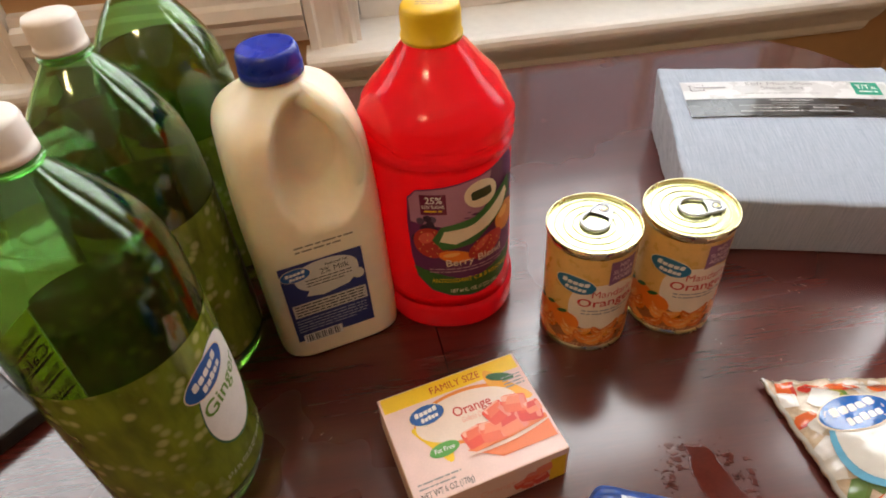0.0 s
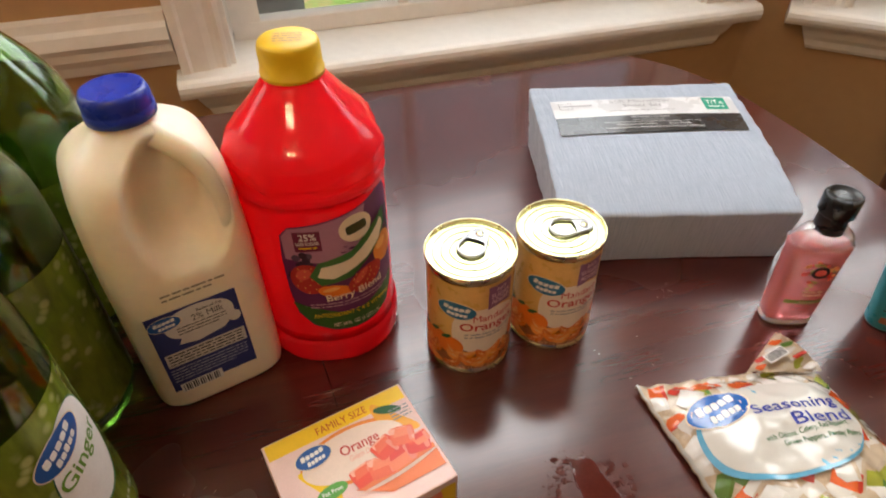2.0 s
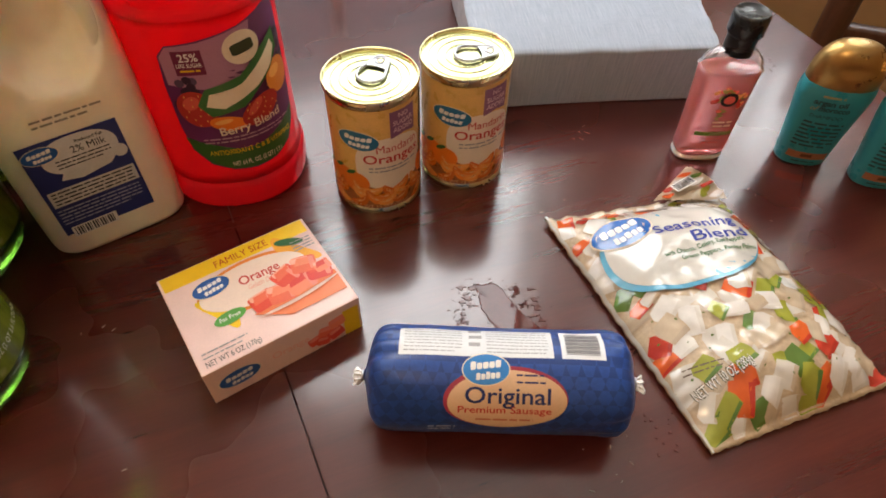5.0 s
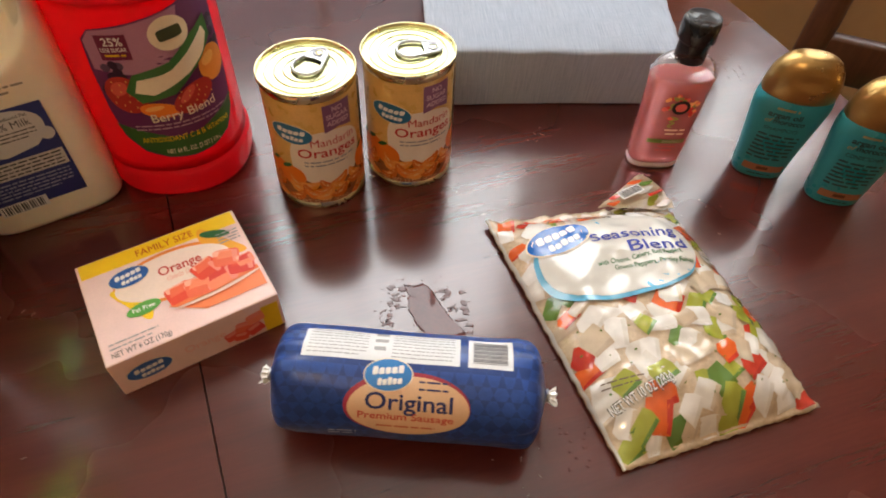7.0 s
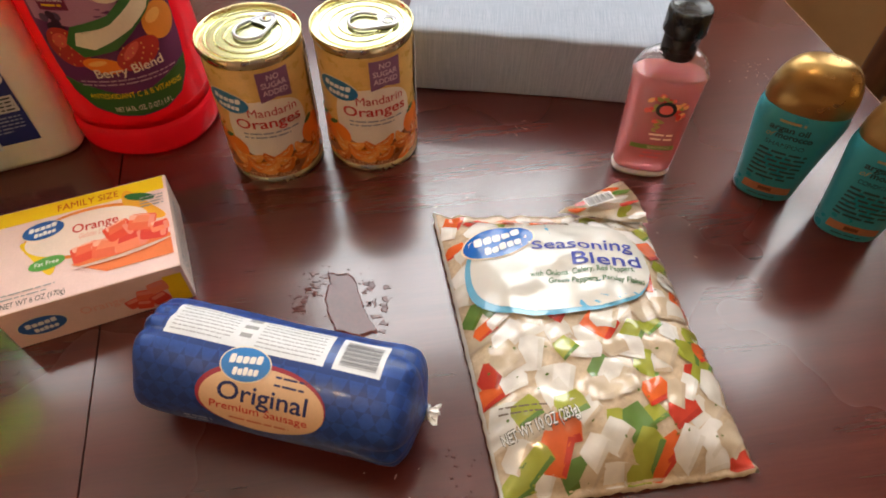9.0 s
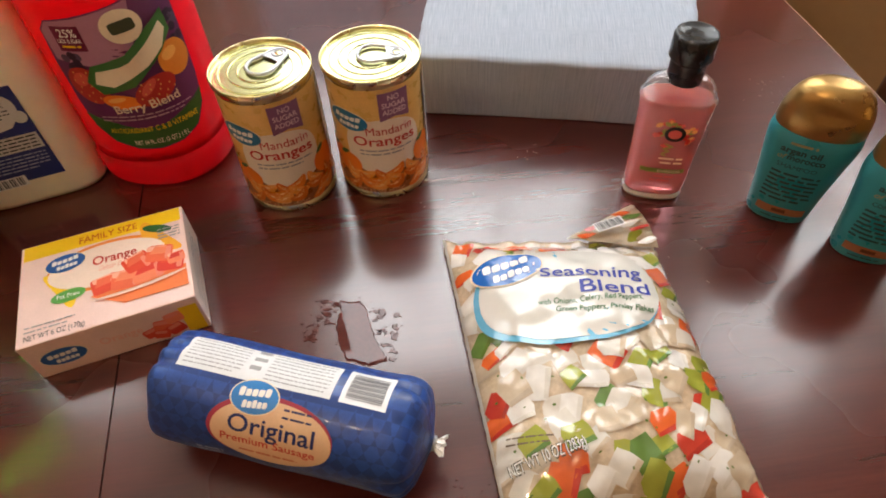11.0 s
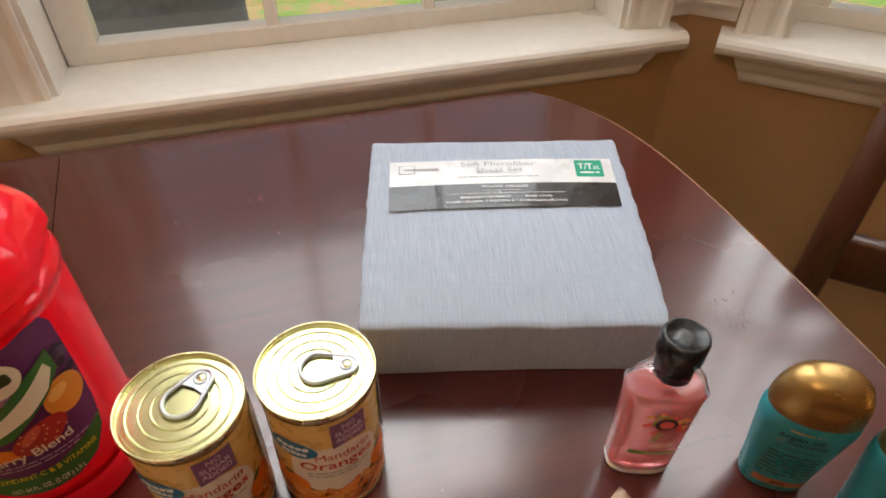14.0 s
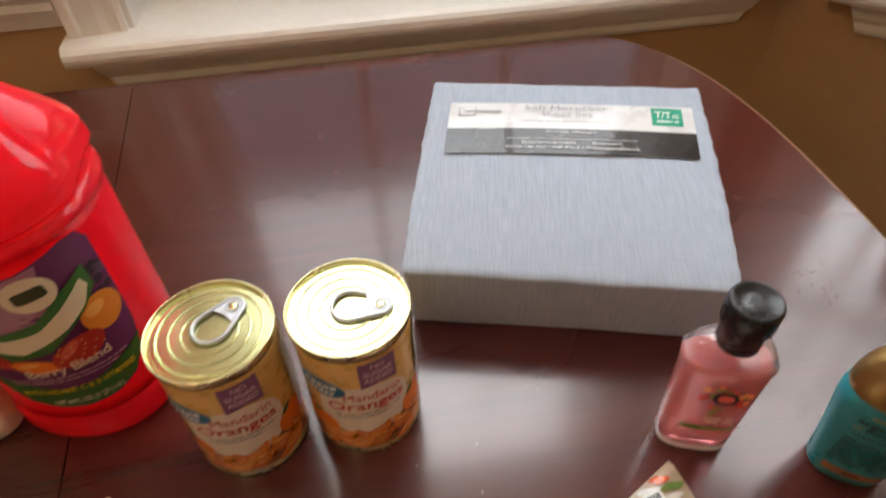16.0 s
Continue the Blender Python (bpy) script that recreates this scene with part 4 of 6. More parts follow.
def build_gelatin():
    W, D, H = 0.1150, 0.0925, 0.0365
    t = thing("gelatin_box", pose(0.095, 0.3455, TOP, 0, 0, 24.6), "pink and yellow cardboard box of orange gelatin dessert", "box")
    card = ink("card_pink", (0.80, 0.56, 0.48), 0.45)
    bm = box(-W / 2, -D / 2, 0, W / 2, D / 2, H, 0.0008, 2)
    bmesh.ops.subdivide_edges(bm, edges=bm.edges[:], cuts=2)
    part("carton", bm, card, t, smooth=False)
    w, f = on_top(H), on_front(-D / 2)
    r = lambda x, y, h: Vector((W / 2 + h, x, y))
    top = grid_patch("top_print", -W / 2 + 0.0008, -D / 2 + 0.0008, W / 2 - 0.0008, D / 2 - 0.0008, ink("card_pale", (0.82, 0.60, 0.56)), t, w, 0.0001, 4, 4)
    blob("yellow_band", rect(-0.0555, 0.0315, 0.0555, 0.0452, 4), YELLOW, top, w, LAY)
    writing("FAMILY SIZE", -0.017, 0.0345, 0.024, 0.0064, ink("band_red", (0.50, 0.03, 0.01)), top, w, LAY * 2, bold=0.035)
    blob("printed_orange_rim", oval(0.003, 0.008, 0.043, 0.0225, 48), ink("rim_orange", (0.78, 0.24, 0.03)), top, w, LAY)
    blob("printed_slice", crescent(-0.028, -0.004, 0.020, 0.006, -62, -0.2), YELLOW, top, w, LAY * 1.5)
    blob("printed_slice", crescent(0.037, 0.018, 0.022, 0.007, 125, -0.2), ink("slice_orange", (0.85, 0.40, 0.03)), top, w, LAY * 1.5)
    blob("printed_panel", oval(0.002, 0.008, 0.0405, 0.0195, 48), ink("panel_pale", (0.84, 0.68, 0.58)), top, w, LAY * 2)
    blob("printed_leaf", oval(0.038, 0.0285, 0.011, 0.0038, 20, -22), DGREEN, top, w, LAY * 3)
    brand_oval(-0.0265, 0.019, 0.0135, 0.0082, top, w, LAY * 3, 3)
    writing("Orange", -0.008, 0.0085, 0.0225, 0.0082, RED, top, w, LAY * 3)
    writing("Gelatin Dessert", -0.004, 0.002, 0.022, 0.0045, PINK, top, w, LAY * 3, shear=0.3)
    blob("printed_badge", oval(-0.0245, -0.0125, 0.0115, 0.0055, 28, 4), ink("badge_green", (0.10, 0.36, 0.06)), top, w, LAY * 3)
    writing("Fat Free", -0.032, -0.014, -0.017, 0.0034, WHITE, top, w, LAY * 4)
    gel = [ink("gel_a", (0.75, 0.07, 0.03)), ink("gel_b", (0.80, 0.14, 0.06)), ink("gel_c", (0.85, 0.24, 0.12)), ink("gel_d", (0.70, 0.05, 0.03))]
    blob("printed_bowl", dot_line([(-0.010, -0.020), (0.055, -0.014), (0.055, -0.034), (0.012, -0.034)], 5), ink("bowl", (0.80, 0.20, 0.06)), top, w, LAY * 3)
    cubes = [(0.0, -0.012, 0.012, 10), (0.014, -0.013, 0.013, -6), (0.029, -0.011, 0.0145, 8), (0.045, -0.009, 0.012, -10), (0.022, 0.000, 0.012, 22), (0.038, 0.002, 0.012, -14), (0.049, -0.006, 0.008, 5)]
    for i, (cx, cy, s, tr) in enumerate(cubes):
        blob("printed_cube", oval(cx, cy, s * 0.78, s * 0.66, 16, tr, 6), gel[i % 4], top, w, LAY * (3.5 + i * 0.4), 2)
        blob("printed_facet", oval(cx - s * 0.12, cy + s * 0.42, s * 0.60, s * 0.22, 16, tr, 5), ink("gel_light", (0.88, 0.42, 0.30)), top, w, LAY * (3.65 + i * 0.4), 2)
        blob("printed_facet", oval(cx + s * 0.50, cy - s * 0.10, s * 0.16, s * 0.50, 16, tr, 5), ink("gel_mid", (0.82, 0.26, 0.18)), top, w, LAY * (3.75 + i * 0.4), 2)

        c, q = math.cos(radians(tr)), math.sin(radians(tr))
        face = [(-0.6, -0.05), (0.35, -0.05), (0.7, 0.5), (-0.35, 0.55)]
        blob("printed_facet", dot_line([(cx + s * (a * c - b * q), cy + s * (a * q + b * c)) for a, b in face], 3), gel[(i + 1) % 4], top, w, LAY * (3.7 + i * 0.4), 2)
    blob("printed_bowl_rim", crescent(0.024, -0.0245, 0.034, 0.0012, 5, 0.09, 30), ink("bowl_rim", (0.85, 0.62, 0.50)), top, w, LAY * 7)
    writing("NET WT 6 OZ (170g)", -0.052, -0.0425, -0.014, 0.0045, BLACK, top, w, LAY * 3)
    bars(-0.052, -0.032, -0.020, 2, 0.0036, 0.0011, GREY, top, w, LAY * 3)
    bars(0.038, 0.0255, 0.054, 4, 0.0030, 0.0011, GREY, top, w, LAY * 4)
    front = grid_patch("front_print", -W / 2 + 0.0008, 0.0008, W / 2 - 0.0008, H - 0.0008, card, t, f, 0.0001, 4, 2)
    brand_oval(-0.036, 0.0175, 0.0145, 0.0085, front, f, LAY, 0)
    writing("Orange", -0.012, 0.016, 0.016, 0.007, PINK, front, f, LAY)
    for i, (cx, cy, a, tr) in enumerate(((0.020, 0.012, 0.0055, 15), (0.029, 0.017, 0.0062, -12), (0.038, 0.022, 0.0062, 8), (0.036, 0.010, 0.0062, 20), (0.026, 0.008, 0.0052, -20))):
        blob("printed_cube", oval(cx, cy, a, a * 0.9, 16, tr, 6), gel[i % 4], front, f, LAY * (1 + 0.4 * i), 2)
        blob("printed_facet", oval(cx - a * 0.1, cy + a * 0.45, a * 0.75, a * 0.3, 16, tr, 5), ink("gel_mid", (0.82, 0.26, 0.18)), front, f, LAY * (1.2 + 0.4 * i), 2)
    blob("yellow_band", rect(0.043, 0.001, 0.0555, 0.030, 3), YELLOW, front, f, LAY, 2)
    side = grid_patch("side_print", -D / 2 + 0.001, 0.001, D / 2 - 0.001, H - 0.001, ink("card_side", (0.72, 0.60, 0.52)), t, r, 0.0001, 3, 2)
    bars(-0.036, 0.024, 0.03, 6, 0.0036, 0.0013, GREY, side, r, LAY)


build_gelatin()


def build_sausage():
    R, HL = 0.0335, 0.073
    t = thing("sausage_roll", pose(0.2510, 0.2500, TOP, 0, 0, -10.9), "blue plastic chub of breakfast sausage with metal clipped ends", "sausage")
    film = mat("blue_film", (0.016, 0.062, 0.26), 0.40, var=0.22, scale=55, coat=0.12, bump=0.8, bscale=48)
    nt, L = film.node_tree, film.node_tree.links
    bs = nt.nodes["Principled BSDF"]
    base = bs.inputs["Base Color"].links[0].from_socket
    tc, mp, ck, mx = (nt.nodes.new(k) for k in ("ShaderNodeTexCoord", "ShaderNodeMapping", "ShaderNodeTexChecker", "ShaderNodeMix"))
    mp.inputs["Rotation"].default_value = (radians(0), radians(45), radians(0))
    ck.inputs["Scale"].default_value = 150
    ck.inputs["Color1"].default_value, ck.inputs["Color2"].default_value = (0, 0, 0, 1), (0.85, 0.85, 0.85, 1)
    mx.data_type = "RGBA"
    mx.inputs[7].default_value = (0.010, 0.035, 0.16, 1)
    L.new(tc.outputs["Object"], mp.inputs[0]), L.new(mp.outputs[0], ck.inputs["Vector"])
    L.new(ck.outputs["Color"], mx.inputs[0]), L.new(base, mx.inputs[6]), L.new(mx.outputs[2], bs.inputs["Base Color"])
    tip = [(HL - 0.012, R), (HL - 0.003, R * 0.985), (HL + 0.004, 0.0308), (HL + 0.0085, 0.0245), (HL + 0.0112, 0.0150), (HL + 0.0128, 0.008), (HL + 0.0145, 0.003)]
    prof = [(-x, r) for x, r in tip[::-1]] + [(-0.03 + 0.015 * i, R) for i in range(5)] + tip
    def swell(x, a):
        """How far the film stands off a smooth roll: folds at the tied ends, dents between."""
        end = min(1.0, max(0.0, (abs(x) - (HL - 0.026)) / 0.032))
        fold = abs(math.sin(a * 5.5 + 2.2 * math.sin(a * 2 + (1 if x > 0 else 2)))) - 0.6
        k = 1 + 0.15 * end * end * fold + 0.020 * noise.noise(Vector((x * 38, math.cos(a) * 1.6, math.sin(a) * 1.6)))
        return k + 0.012 * math.exp(-((x + 0.05) / 0.02) ** 2) - 0.014 * math.exp(-((x - 0.012) / 0.03) ** 2) * max(0.0, math.sin(a))

    rings = []
    for x, r in dense(prof, 4):
        row = []
        for i in range(96):
            a = 2 * math.pi * i / 96
            k = swell(x, a)
            row.append((x, -r * k * math.cos(a), max(r * k * math.sin(a) + R * 0.985, 0.0)))
        rings.append(row)
    part("casing", loft(rings[::-1]), film, t, "glossy blue plastic film")
    clip = mat("crimped_clear", (0.74, 0.71, 0.66), 0.22, 0.0, var=0.3, scale=200, coat=0.5)
    for sgn in (-1, 1):
        rows = []
        for d, a, b in ((0.010, 0.006, 0.006), (0.0145, 0.0026, 0.0026), (0.0160, 0.0022, 0.0022), (0.0178, 0.0045, 0.0022), (0.0200, 0.0058, 0.0028), (0.0205, 0.0052, 0.0022)):
            rows.append([(sgn * (HL + d + 0.0015 * math.sin(5 * q + sgn)), a * math.cos(q) * (1 + 0.25 * math.sin(7 * q)), R - 0.1 * d + b * math.sin(q) * (1 + 0.3 * math.sin(9 * q))) for q in [2 * math.pi * k / 28 for k in range(28)]])
        part("end_twist", loft(rows if sgn < 0 else rows[::-1]), clip, t, "crumpled film tail", False)
        part("clip", tube([(sgn * (HL + 0.0155), 0.0032 * math.cos(a), R + 0.0032 * math.sin(a)) for a in [2 * math.pi * k / 16 for k in range(16)]], 0.0009, 6, closed=True), tin, t, "metal clip")

    def w(x, y, h):
        a = radians(60) + y / R
        rr = R * swell(x, a) + 0.0002 + h
        return Vector((x, -rr * math.cos(a), R * 0.985 + rr * math.sin(a)))

    rnd = random.Random(3)
    strip = grid_patch("printed_strip", -0.064, 0.0145, 0.031, 0.038, ink("strip_white", (0.66, 0.67, 0.68)), t, w, 0, 24, 8)
    bars(-0.061, 0.0355, -0.025, 8, 0.0026, 0.0007, GREY, strip, w, LAY)
    bars(-0.010, 0.0355, 0.028, 8, 0.0026, 0.0007, GREY, strip, w, LAY, seed=4)
    bars(-0.021, 0.0345, -0.013, 3, 0.0065, 0.0030, GREY, strip, w, LAY, seed=6)
    code = grid_patch("barcode_panel", 0.036, 0.0145, 0.063, 0.038, ink("strip_white", (0.70, 0.70, 0.68)), t, w, 0, 10, 8)
    for k in range(17):
        y = 0.0175 + k * 0.00105
        blob("barcode_bar", rect(0.039, y, 0.060, y + (0.0007 if k % 3 else 0.0004), 2), ink("barcode_grey", (0.16, 0.16, 0.17)), code, w, LAY, 1)
    blob("printed_ring", oval(0.0015, -0.0115, 0.0375, 0.0205, 48, 2), ink("ring_red", (0.35, 0.03, 0.06)), t, w, LAY)
    pan = blob("printed_panel", oval(0.0025, -0.0125, 0.0360, 0.0190, 48, 2), ink("sausage_tan", (0.72, 0.47, 0.28)), t, w, LAY * 2)
    writing("Original", -0.023, -0.0135, 0.0285, 0.0098, NAVY, pan, w, LAY * 3)
    writing("Premium Sausage", -0.027, -0.0200, 0.0295, 0.0046, RED, pan, w, LAY * 3)
    bars(-0.016, -0.0255, 0.020, 1, 0.003, 0.0014, ink("tan_red", (0.55, 0.16, 0.08)), pan, w, LAY * 3)
    brand_oval(-0.0105, 0.0065, 0.0140, 0.0092, t, w, LAY * 3, 3, ink("logo_blue", (0.03, 0.20, 0.52)))
    bars(0.008, 0.0030, 0.026, 2, 0.0042, 0.0011, NAVY, t, w, LAY * 3, "date_stamp", 8)
    bars(-0.045, -0.034, -0.028, 2, 0.003, 0.0014, ink("pale_film", (0.35, 0.40, 0.55)), t, w, LAY)


build_sausage()


def build_bag():
    t = thing("frozen_vegetable_bag", pose(0, 0, TOP), "glossy plastic bag of frozen diced onion and pepper seasoning blend", "bag")
    TL, TR, BR, BL = (Vector(p) for p in ((0.330, 0.409), (0.492, 0.417), (0.531, 0.218), (0.382, 0.190)))

    def plan(s, q):
        return (BL * (1 - s) + BR * s) * (1 - q) + (TL * (1 - s) + TR * s) * q

    def st(x, y):
        s, q = 0.5, 0.5
        for _ in range(12):
            p = plan(s, q)
            d = Vector((x, y)) - p
            ds, dq = (BR - BL) * (1 - q) + (TR - TL) * q, (TL - BL) * (1 - s) + (TR - BR) * s
            det = ds.x * dq.y - ds.y * dq.x
            s += (d.x * dq.y - d.y * dq.x) / det
            q += (ds.x * d.y - ds.y * d.x) / det
        return s, q

    def up(s, q):
        s, q = min(max(s, 0), 1), min(max(q, 0), 1)
        f = max(0.0, 1 - abs(2 * s - 1) ** 2.6) ** 0.75
        k = (max(q - 0.02, 0) / 0.98, max(1 - q - 0.03, 0) / 0.97)
        g = (1 - math.exp(-k[0] * 14)) * (1 - math.exp(-k[1] * 8))
        edge = 1 - f * g
        lump = noise.noise(Vector((s * 7, q * 9, 1.3))) * 0.0035 + noise.noise(Vector((s * 17, q * 21, 4.1))) * 0.0016
        crease = 0.0016 * math.sin(s * 46 + 5 * noise.noise(Vector((s * 4, q * 4, 7)))) * math.exp(-min(q, 1 - q) * 13)
        crease += 0.0010 * math.sin(q * 85 + 6 * noise.noise(Vector((s * 3, q * 5, 2)))) * math.exp(-min(s, 1 - s) * 14)
        return 0.0035 + 0.031 * f * g * (0.86 + 0.22 * q) + lump * f * g + crease + 0.005 * edge * max(0.0, noise.noise(Vector((s * 5, q * 5, 9.7))))

    def w(x, y, h):
        return Vector((x, y, up(*st(x, y)) + h))

    film = mat("bag_film", (0.54, 0.42, 0.29), 0.15, var=0.25, scale=45, coat=0.9, rvar=0.05, bump=0.7, bscale=55)
    nx, ny = 56, 72
    bm = bmesh.new()
    topv, botv = [], []
    for j in range(ny + 1):
        a, b = [], []
        for i in range(nx + 1):
            s, q = i / nx, j / ny
            p = plan(s, q)
            wob = 0.0004 * math.sin(j * 1.9) if i in (0, nx) else 0
            p = p + Vector((wob, 0.0004 * math.sin(i * 2.1) if j in (0, ny) else 0))
            z = up(s, q)
            a.append(bm.verts.new((p.x, p.y, z)))
            rim = i in (0, nx) or j in (0, ny)
            b.append(a[-1] if rim else bm.verts.new((p.x, p.y, max(0.0004, z * 0.04))))
        topv.append(a), botv.append(b)
    for j in range(ny):
        for i in range(nx):
            bm.faces.new((topv[j][i], topv[j][i + 1], topv[j + 1][i + 1], topv[j + 1][i]))
            q = [botv[j][i], botv[j + 1][i], botv[j + 1][i + 1], botv[j][i + 1]]
            if len(set(q)) == 4 and set(q) != {topv[j][i], topv[j][i + 1], topv[j + 1][i + 1], topv[j + 1][i]}:
                bm.faces.new(q)
    bag = part("bag_film", bm, film, t, "glossy printed plastic film")
    # printed diced vegetables
    rnd = random.Random(11)
    glossy = lambda n, c: M.setdefault(n, mat("film_" + n, [v * 0.92 for v in c], 0.16, var=0.08, scale=28, coat=0.75, rvar=0.04, bump=0.6, bscale=55))
    kinds = [glossy("onion", (0.68, 0.64, 0.57)), glossy("onion_warm", (0.58, 0.47, 0.34)), glossy("onion_white", (0.76, 0.73, 0.68)), glossy("green_pepper", (0.12, 0.22, 0.05)), glossy("celery", (0.34, 0.36, 0.05)), glossy("red_pepper", (0.55, 0.05, 0.03)), glossy("orange_pepper", (0.72, 0.13, 0.03))]
    shade = {0: 1, 1: 7, 2: 0, 3: 8, 4: 3, 5: 9, 6: 5}
    kinds += [glossy("onion_shade", (0.52, 0.42, 0.31)), glossy("green_shade", (0.11, 0.18, 0.03)), glossy("red_shade", (0.40, 0.035, 0.025))]
    pick = [0, 2, 6, 2, 1, 0, 4, 2, 5, 0, 1, 6, 3, 0, 5, 2, 4, 2, 6, 0, 4, 1, 0, 2]
    k = 0
    for row in range(15):
        for colm in range(10):
            s, q = (colm + rnd.uniform(0.15, 0.85)) / 10, (row + rnd.uniform(0.15, 0.85)) / 15
            s, q = 0.015 + 0.97 * s, 0.004 + 0.985 * q
            p = plan(s, q)
            r, tr = rnd.uniform(0.0080, 0.0118), rnd.uniform(0, 90)
            sx, sy = rnd.uniform(0.75, 1.15), rnd.uniform(0.55, 0.95)
            a = radians(tr)
            quad = [(cx * sx * rnd.uniform(0.8, 1.0), cy * sy * rnd.uniform(0.8, 1.0)) for cx, cy in ((-1, -1), (1, -1), (1.1, 0.1), (0.85, 1), (-0.7, 1.05), (-1.05, 0.4))]

            def place(pts):
                ok = []
                for cx, cy in pts:
                    s2, q2 = st(p.x + r * (cx * math.cos(a) - cy * math.sin(a)), p.y + r * (cx * math.sin(a) + cy * math.cos(a)))
                    z = plan(min(max(s2, 0.012), 0.988), min(max(q2, 0.012), 0.988))
                    ok.append((z.x, z.y))
                return ok

            kd = pick[rnd.randrange(len(pick))]
            h = 0.0006 + 0.00018 * (row % 2 * 2 + colm % 2) + 0.0000006 * k
            piece = blob("printed_vegetable", dot_line(place(quad), 4), kinds[kd], bag, w, h, 5)
            side = [quad[0], quad[1], (quad[1][0] * 0.9, quad[1][1] + 0.42 * sy), (quad[0][0] * 0.9, quad[0][1] + 0.30 * sy)]
            blob("printed_shade", dot_line(place(side), 4), kinds[shade[kd]], bag, w, h + 0.00009, 4)
            k += 1
    for i in range(46):
        s, q = rnd.uniform(0.06, 0.94), rnd.uniform(0.06, 0.94)
        p = plan(s, q)
        blob("printed_fleck", oval(p.x, p.y, rnd.uniform(0.0006, 0.0013), rnd.uniform(0.0004, 0.0009), 8, rnd.uniform(0, 180)), kinds[8], bag, w, 0.0018, 1)
    H0 = 0.0028
    ring_pts = oval(0.420, 0.346, 0.0625, 0.0420, 56, 8, 2.4)
    blob("printed_arc", [(x - 0.0012, y - 0.0012) for x, y in ring_pts], glossy("arc_blue", (0.13, 0.42, 0.62)), bag, w, H0, 10)
    pan = blob("printed_panel", oval(0.4210, 0.3470, 0.0610, 0.0405, 56, 8, 2.4), M.setdefault("panel_white", mat("film_panel_white", (0.57, 0.555, 0.505), 0.2, var=0.03, scale=20, coat=0.6, bump=0.3, bscale=40)), bag, w, H0 + 0.0003, 12)
    veg = ink("veg_text", (0.025, 0.04, 0.30))
    writing("Seasoning", 0.402, 0.3555, 0.472, 0.0095, veg, pan, w, H0 + 0.0008, turn=3)
    writing("Blend", 0.4285, 0.3425, 0.476, 0.0105, veg, pan, w, H0 + 0.0008, turn=3)
    writing("with Onions, Celery, Red Peppers,", 0.400, 0.331, 0.471, 0.0045, DGREEN, pan, w, H0 + 0.0008, turn=8, shear=0.2)
    writing("Green Peppers, Parsley Flakes", 0.4115, 0.326, 0.477, 0.0045, DGREEN, pan, w, H0 + 0.0008, turn=5, shear=0.2)
    brand_oval(0.379, 0.3665, 0.0250, 0.0150, bag, w, H0 + 0.0009, 14, glossy("logo_blue2", (0.012, 0.12, 0.45)))
    dark = ink("text_shadow", (0.06, 0.06, 0.03))
    for dx, tone, k in ((0.0006, dark, 0.0010), (-0.0006, dark, 0.0013), (0.0, WHITE, 0.0021)):
        writing("NET WT 10 OZ (283g)", 0.3825 + dx, 0.2215 - dx, 0.4275 + dx, 0.0065, tone, bag, w, H0 + k, turn=20)
    bars(0.379, 0.2425, 0.407, 2, 0.0035, 0.0010, ink("bag_print", (0.12, 0.08, 0.05)), bag, w, H0 + 0.0020)
    # pale crimped seals along the sides
    along = lambda x, y, h: Vector((*plan(x, y), up(x, y) + h))
    for x0, x1, m in ((0.0, 0.011, "panel_white"),):
        grid_patch("side_seal", x0, 0.0, x1, 1.0, M[m], bag, along, 0.0022, 3, 90)
    # the folded corner behind
    bm = bmesh.new()
    tri = [Vector((0.425, 0.406, 0.016)), Vector((0.482, 0.4570, 0.003)), Vector((0.495, 0.405, 0.010))]
    n = 8
    vv = {}
    for i in range(n + 1):
        for j in range(n + 1 - i):
            a, b = i / n, j / n
            p = tri[0] * (1 - a - b) + tri[1] * a + tri[2] * b
            p.z += 0.005 * math.sin(math.pi * min(1, a + 0.4)) * noise.noise(Vector((a * 5, b * 5, 3))) + 0.006 * a * b * 4
            vv[i, j] = bm.verts.new(p)
    for i in range(n):
        for j in range(n - i):
            bm.faces.new((vv[i, j], vv[i + 1, j], vv[i, j + 1]))
            if i + j < n - 1:
                bm.faces.new((vv[i + 1, j], vv[i + 1, j + 1], vv[i, j + 1]))
    bmesh.ops.solidify(bm, geom=bm.faces[:], thickness=0.0006)
    fl = part("folded_corner", bm, glossy("corner_print", (0.74, 0.60, 0.42)), t, "folded sealed corner with barcode")
    c0, dx, dy = Vector((0.449, 0.411, 0.0175)), Vector((0.022, 0.010, 0.000)), Vector((-0.004, 0.009, -0.001))
    cw = lambda x, y, h: c0 + dx * x + dy * y + Vector((0, 0, h))
    def tw(x, y, h):
        p = tri[0] * (1 - x - y) + tri[1] * x + tri[2] * y
        p.z += 0.005 * math.sin(math.pi * min(1, x + 0.4)) * noise.noise(Vector((x * 5, y * 5, 3))) + 0.006 * x * y * 4 + h
        return p

    for i, (px, py, kd) in enumerate(((0.10, 0.14, 6), (0.30, 0.08, 5), (0.50, 0.12, 2), (0.68, 0.10, 6), (0.16, 0.62, 4), (0.42, 0.38, 0), (0.30, 0.56, 5), (0.58, 0.28, 3), (0.10, 0.80, 2), (0.82, 0.08, 1))):
        blob("printed_vegetable", oval(px, py, 0.085, 0.062, 14, 37 * i, 4), kinds[kd], fl, tw, 0.0007 + 0.00006 * i, 2)
    pn = blob("barcode_panel", rect(0, 0, 1, 1, 2), WHITE, fl, cw, 0.0016, 1)
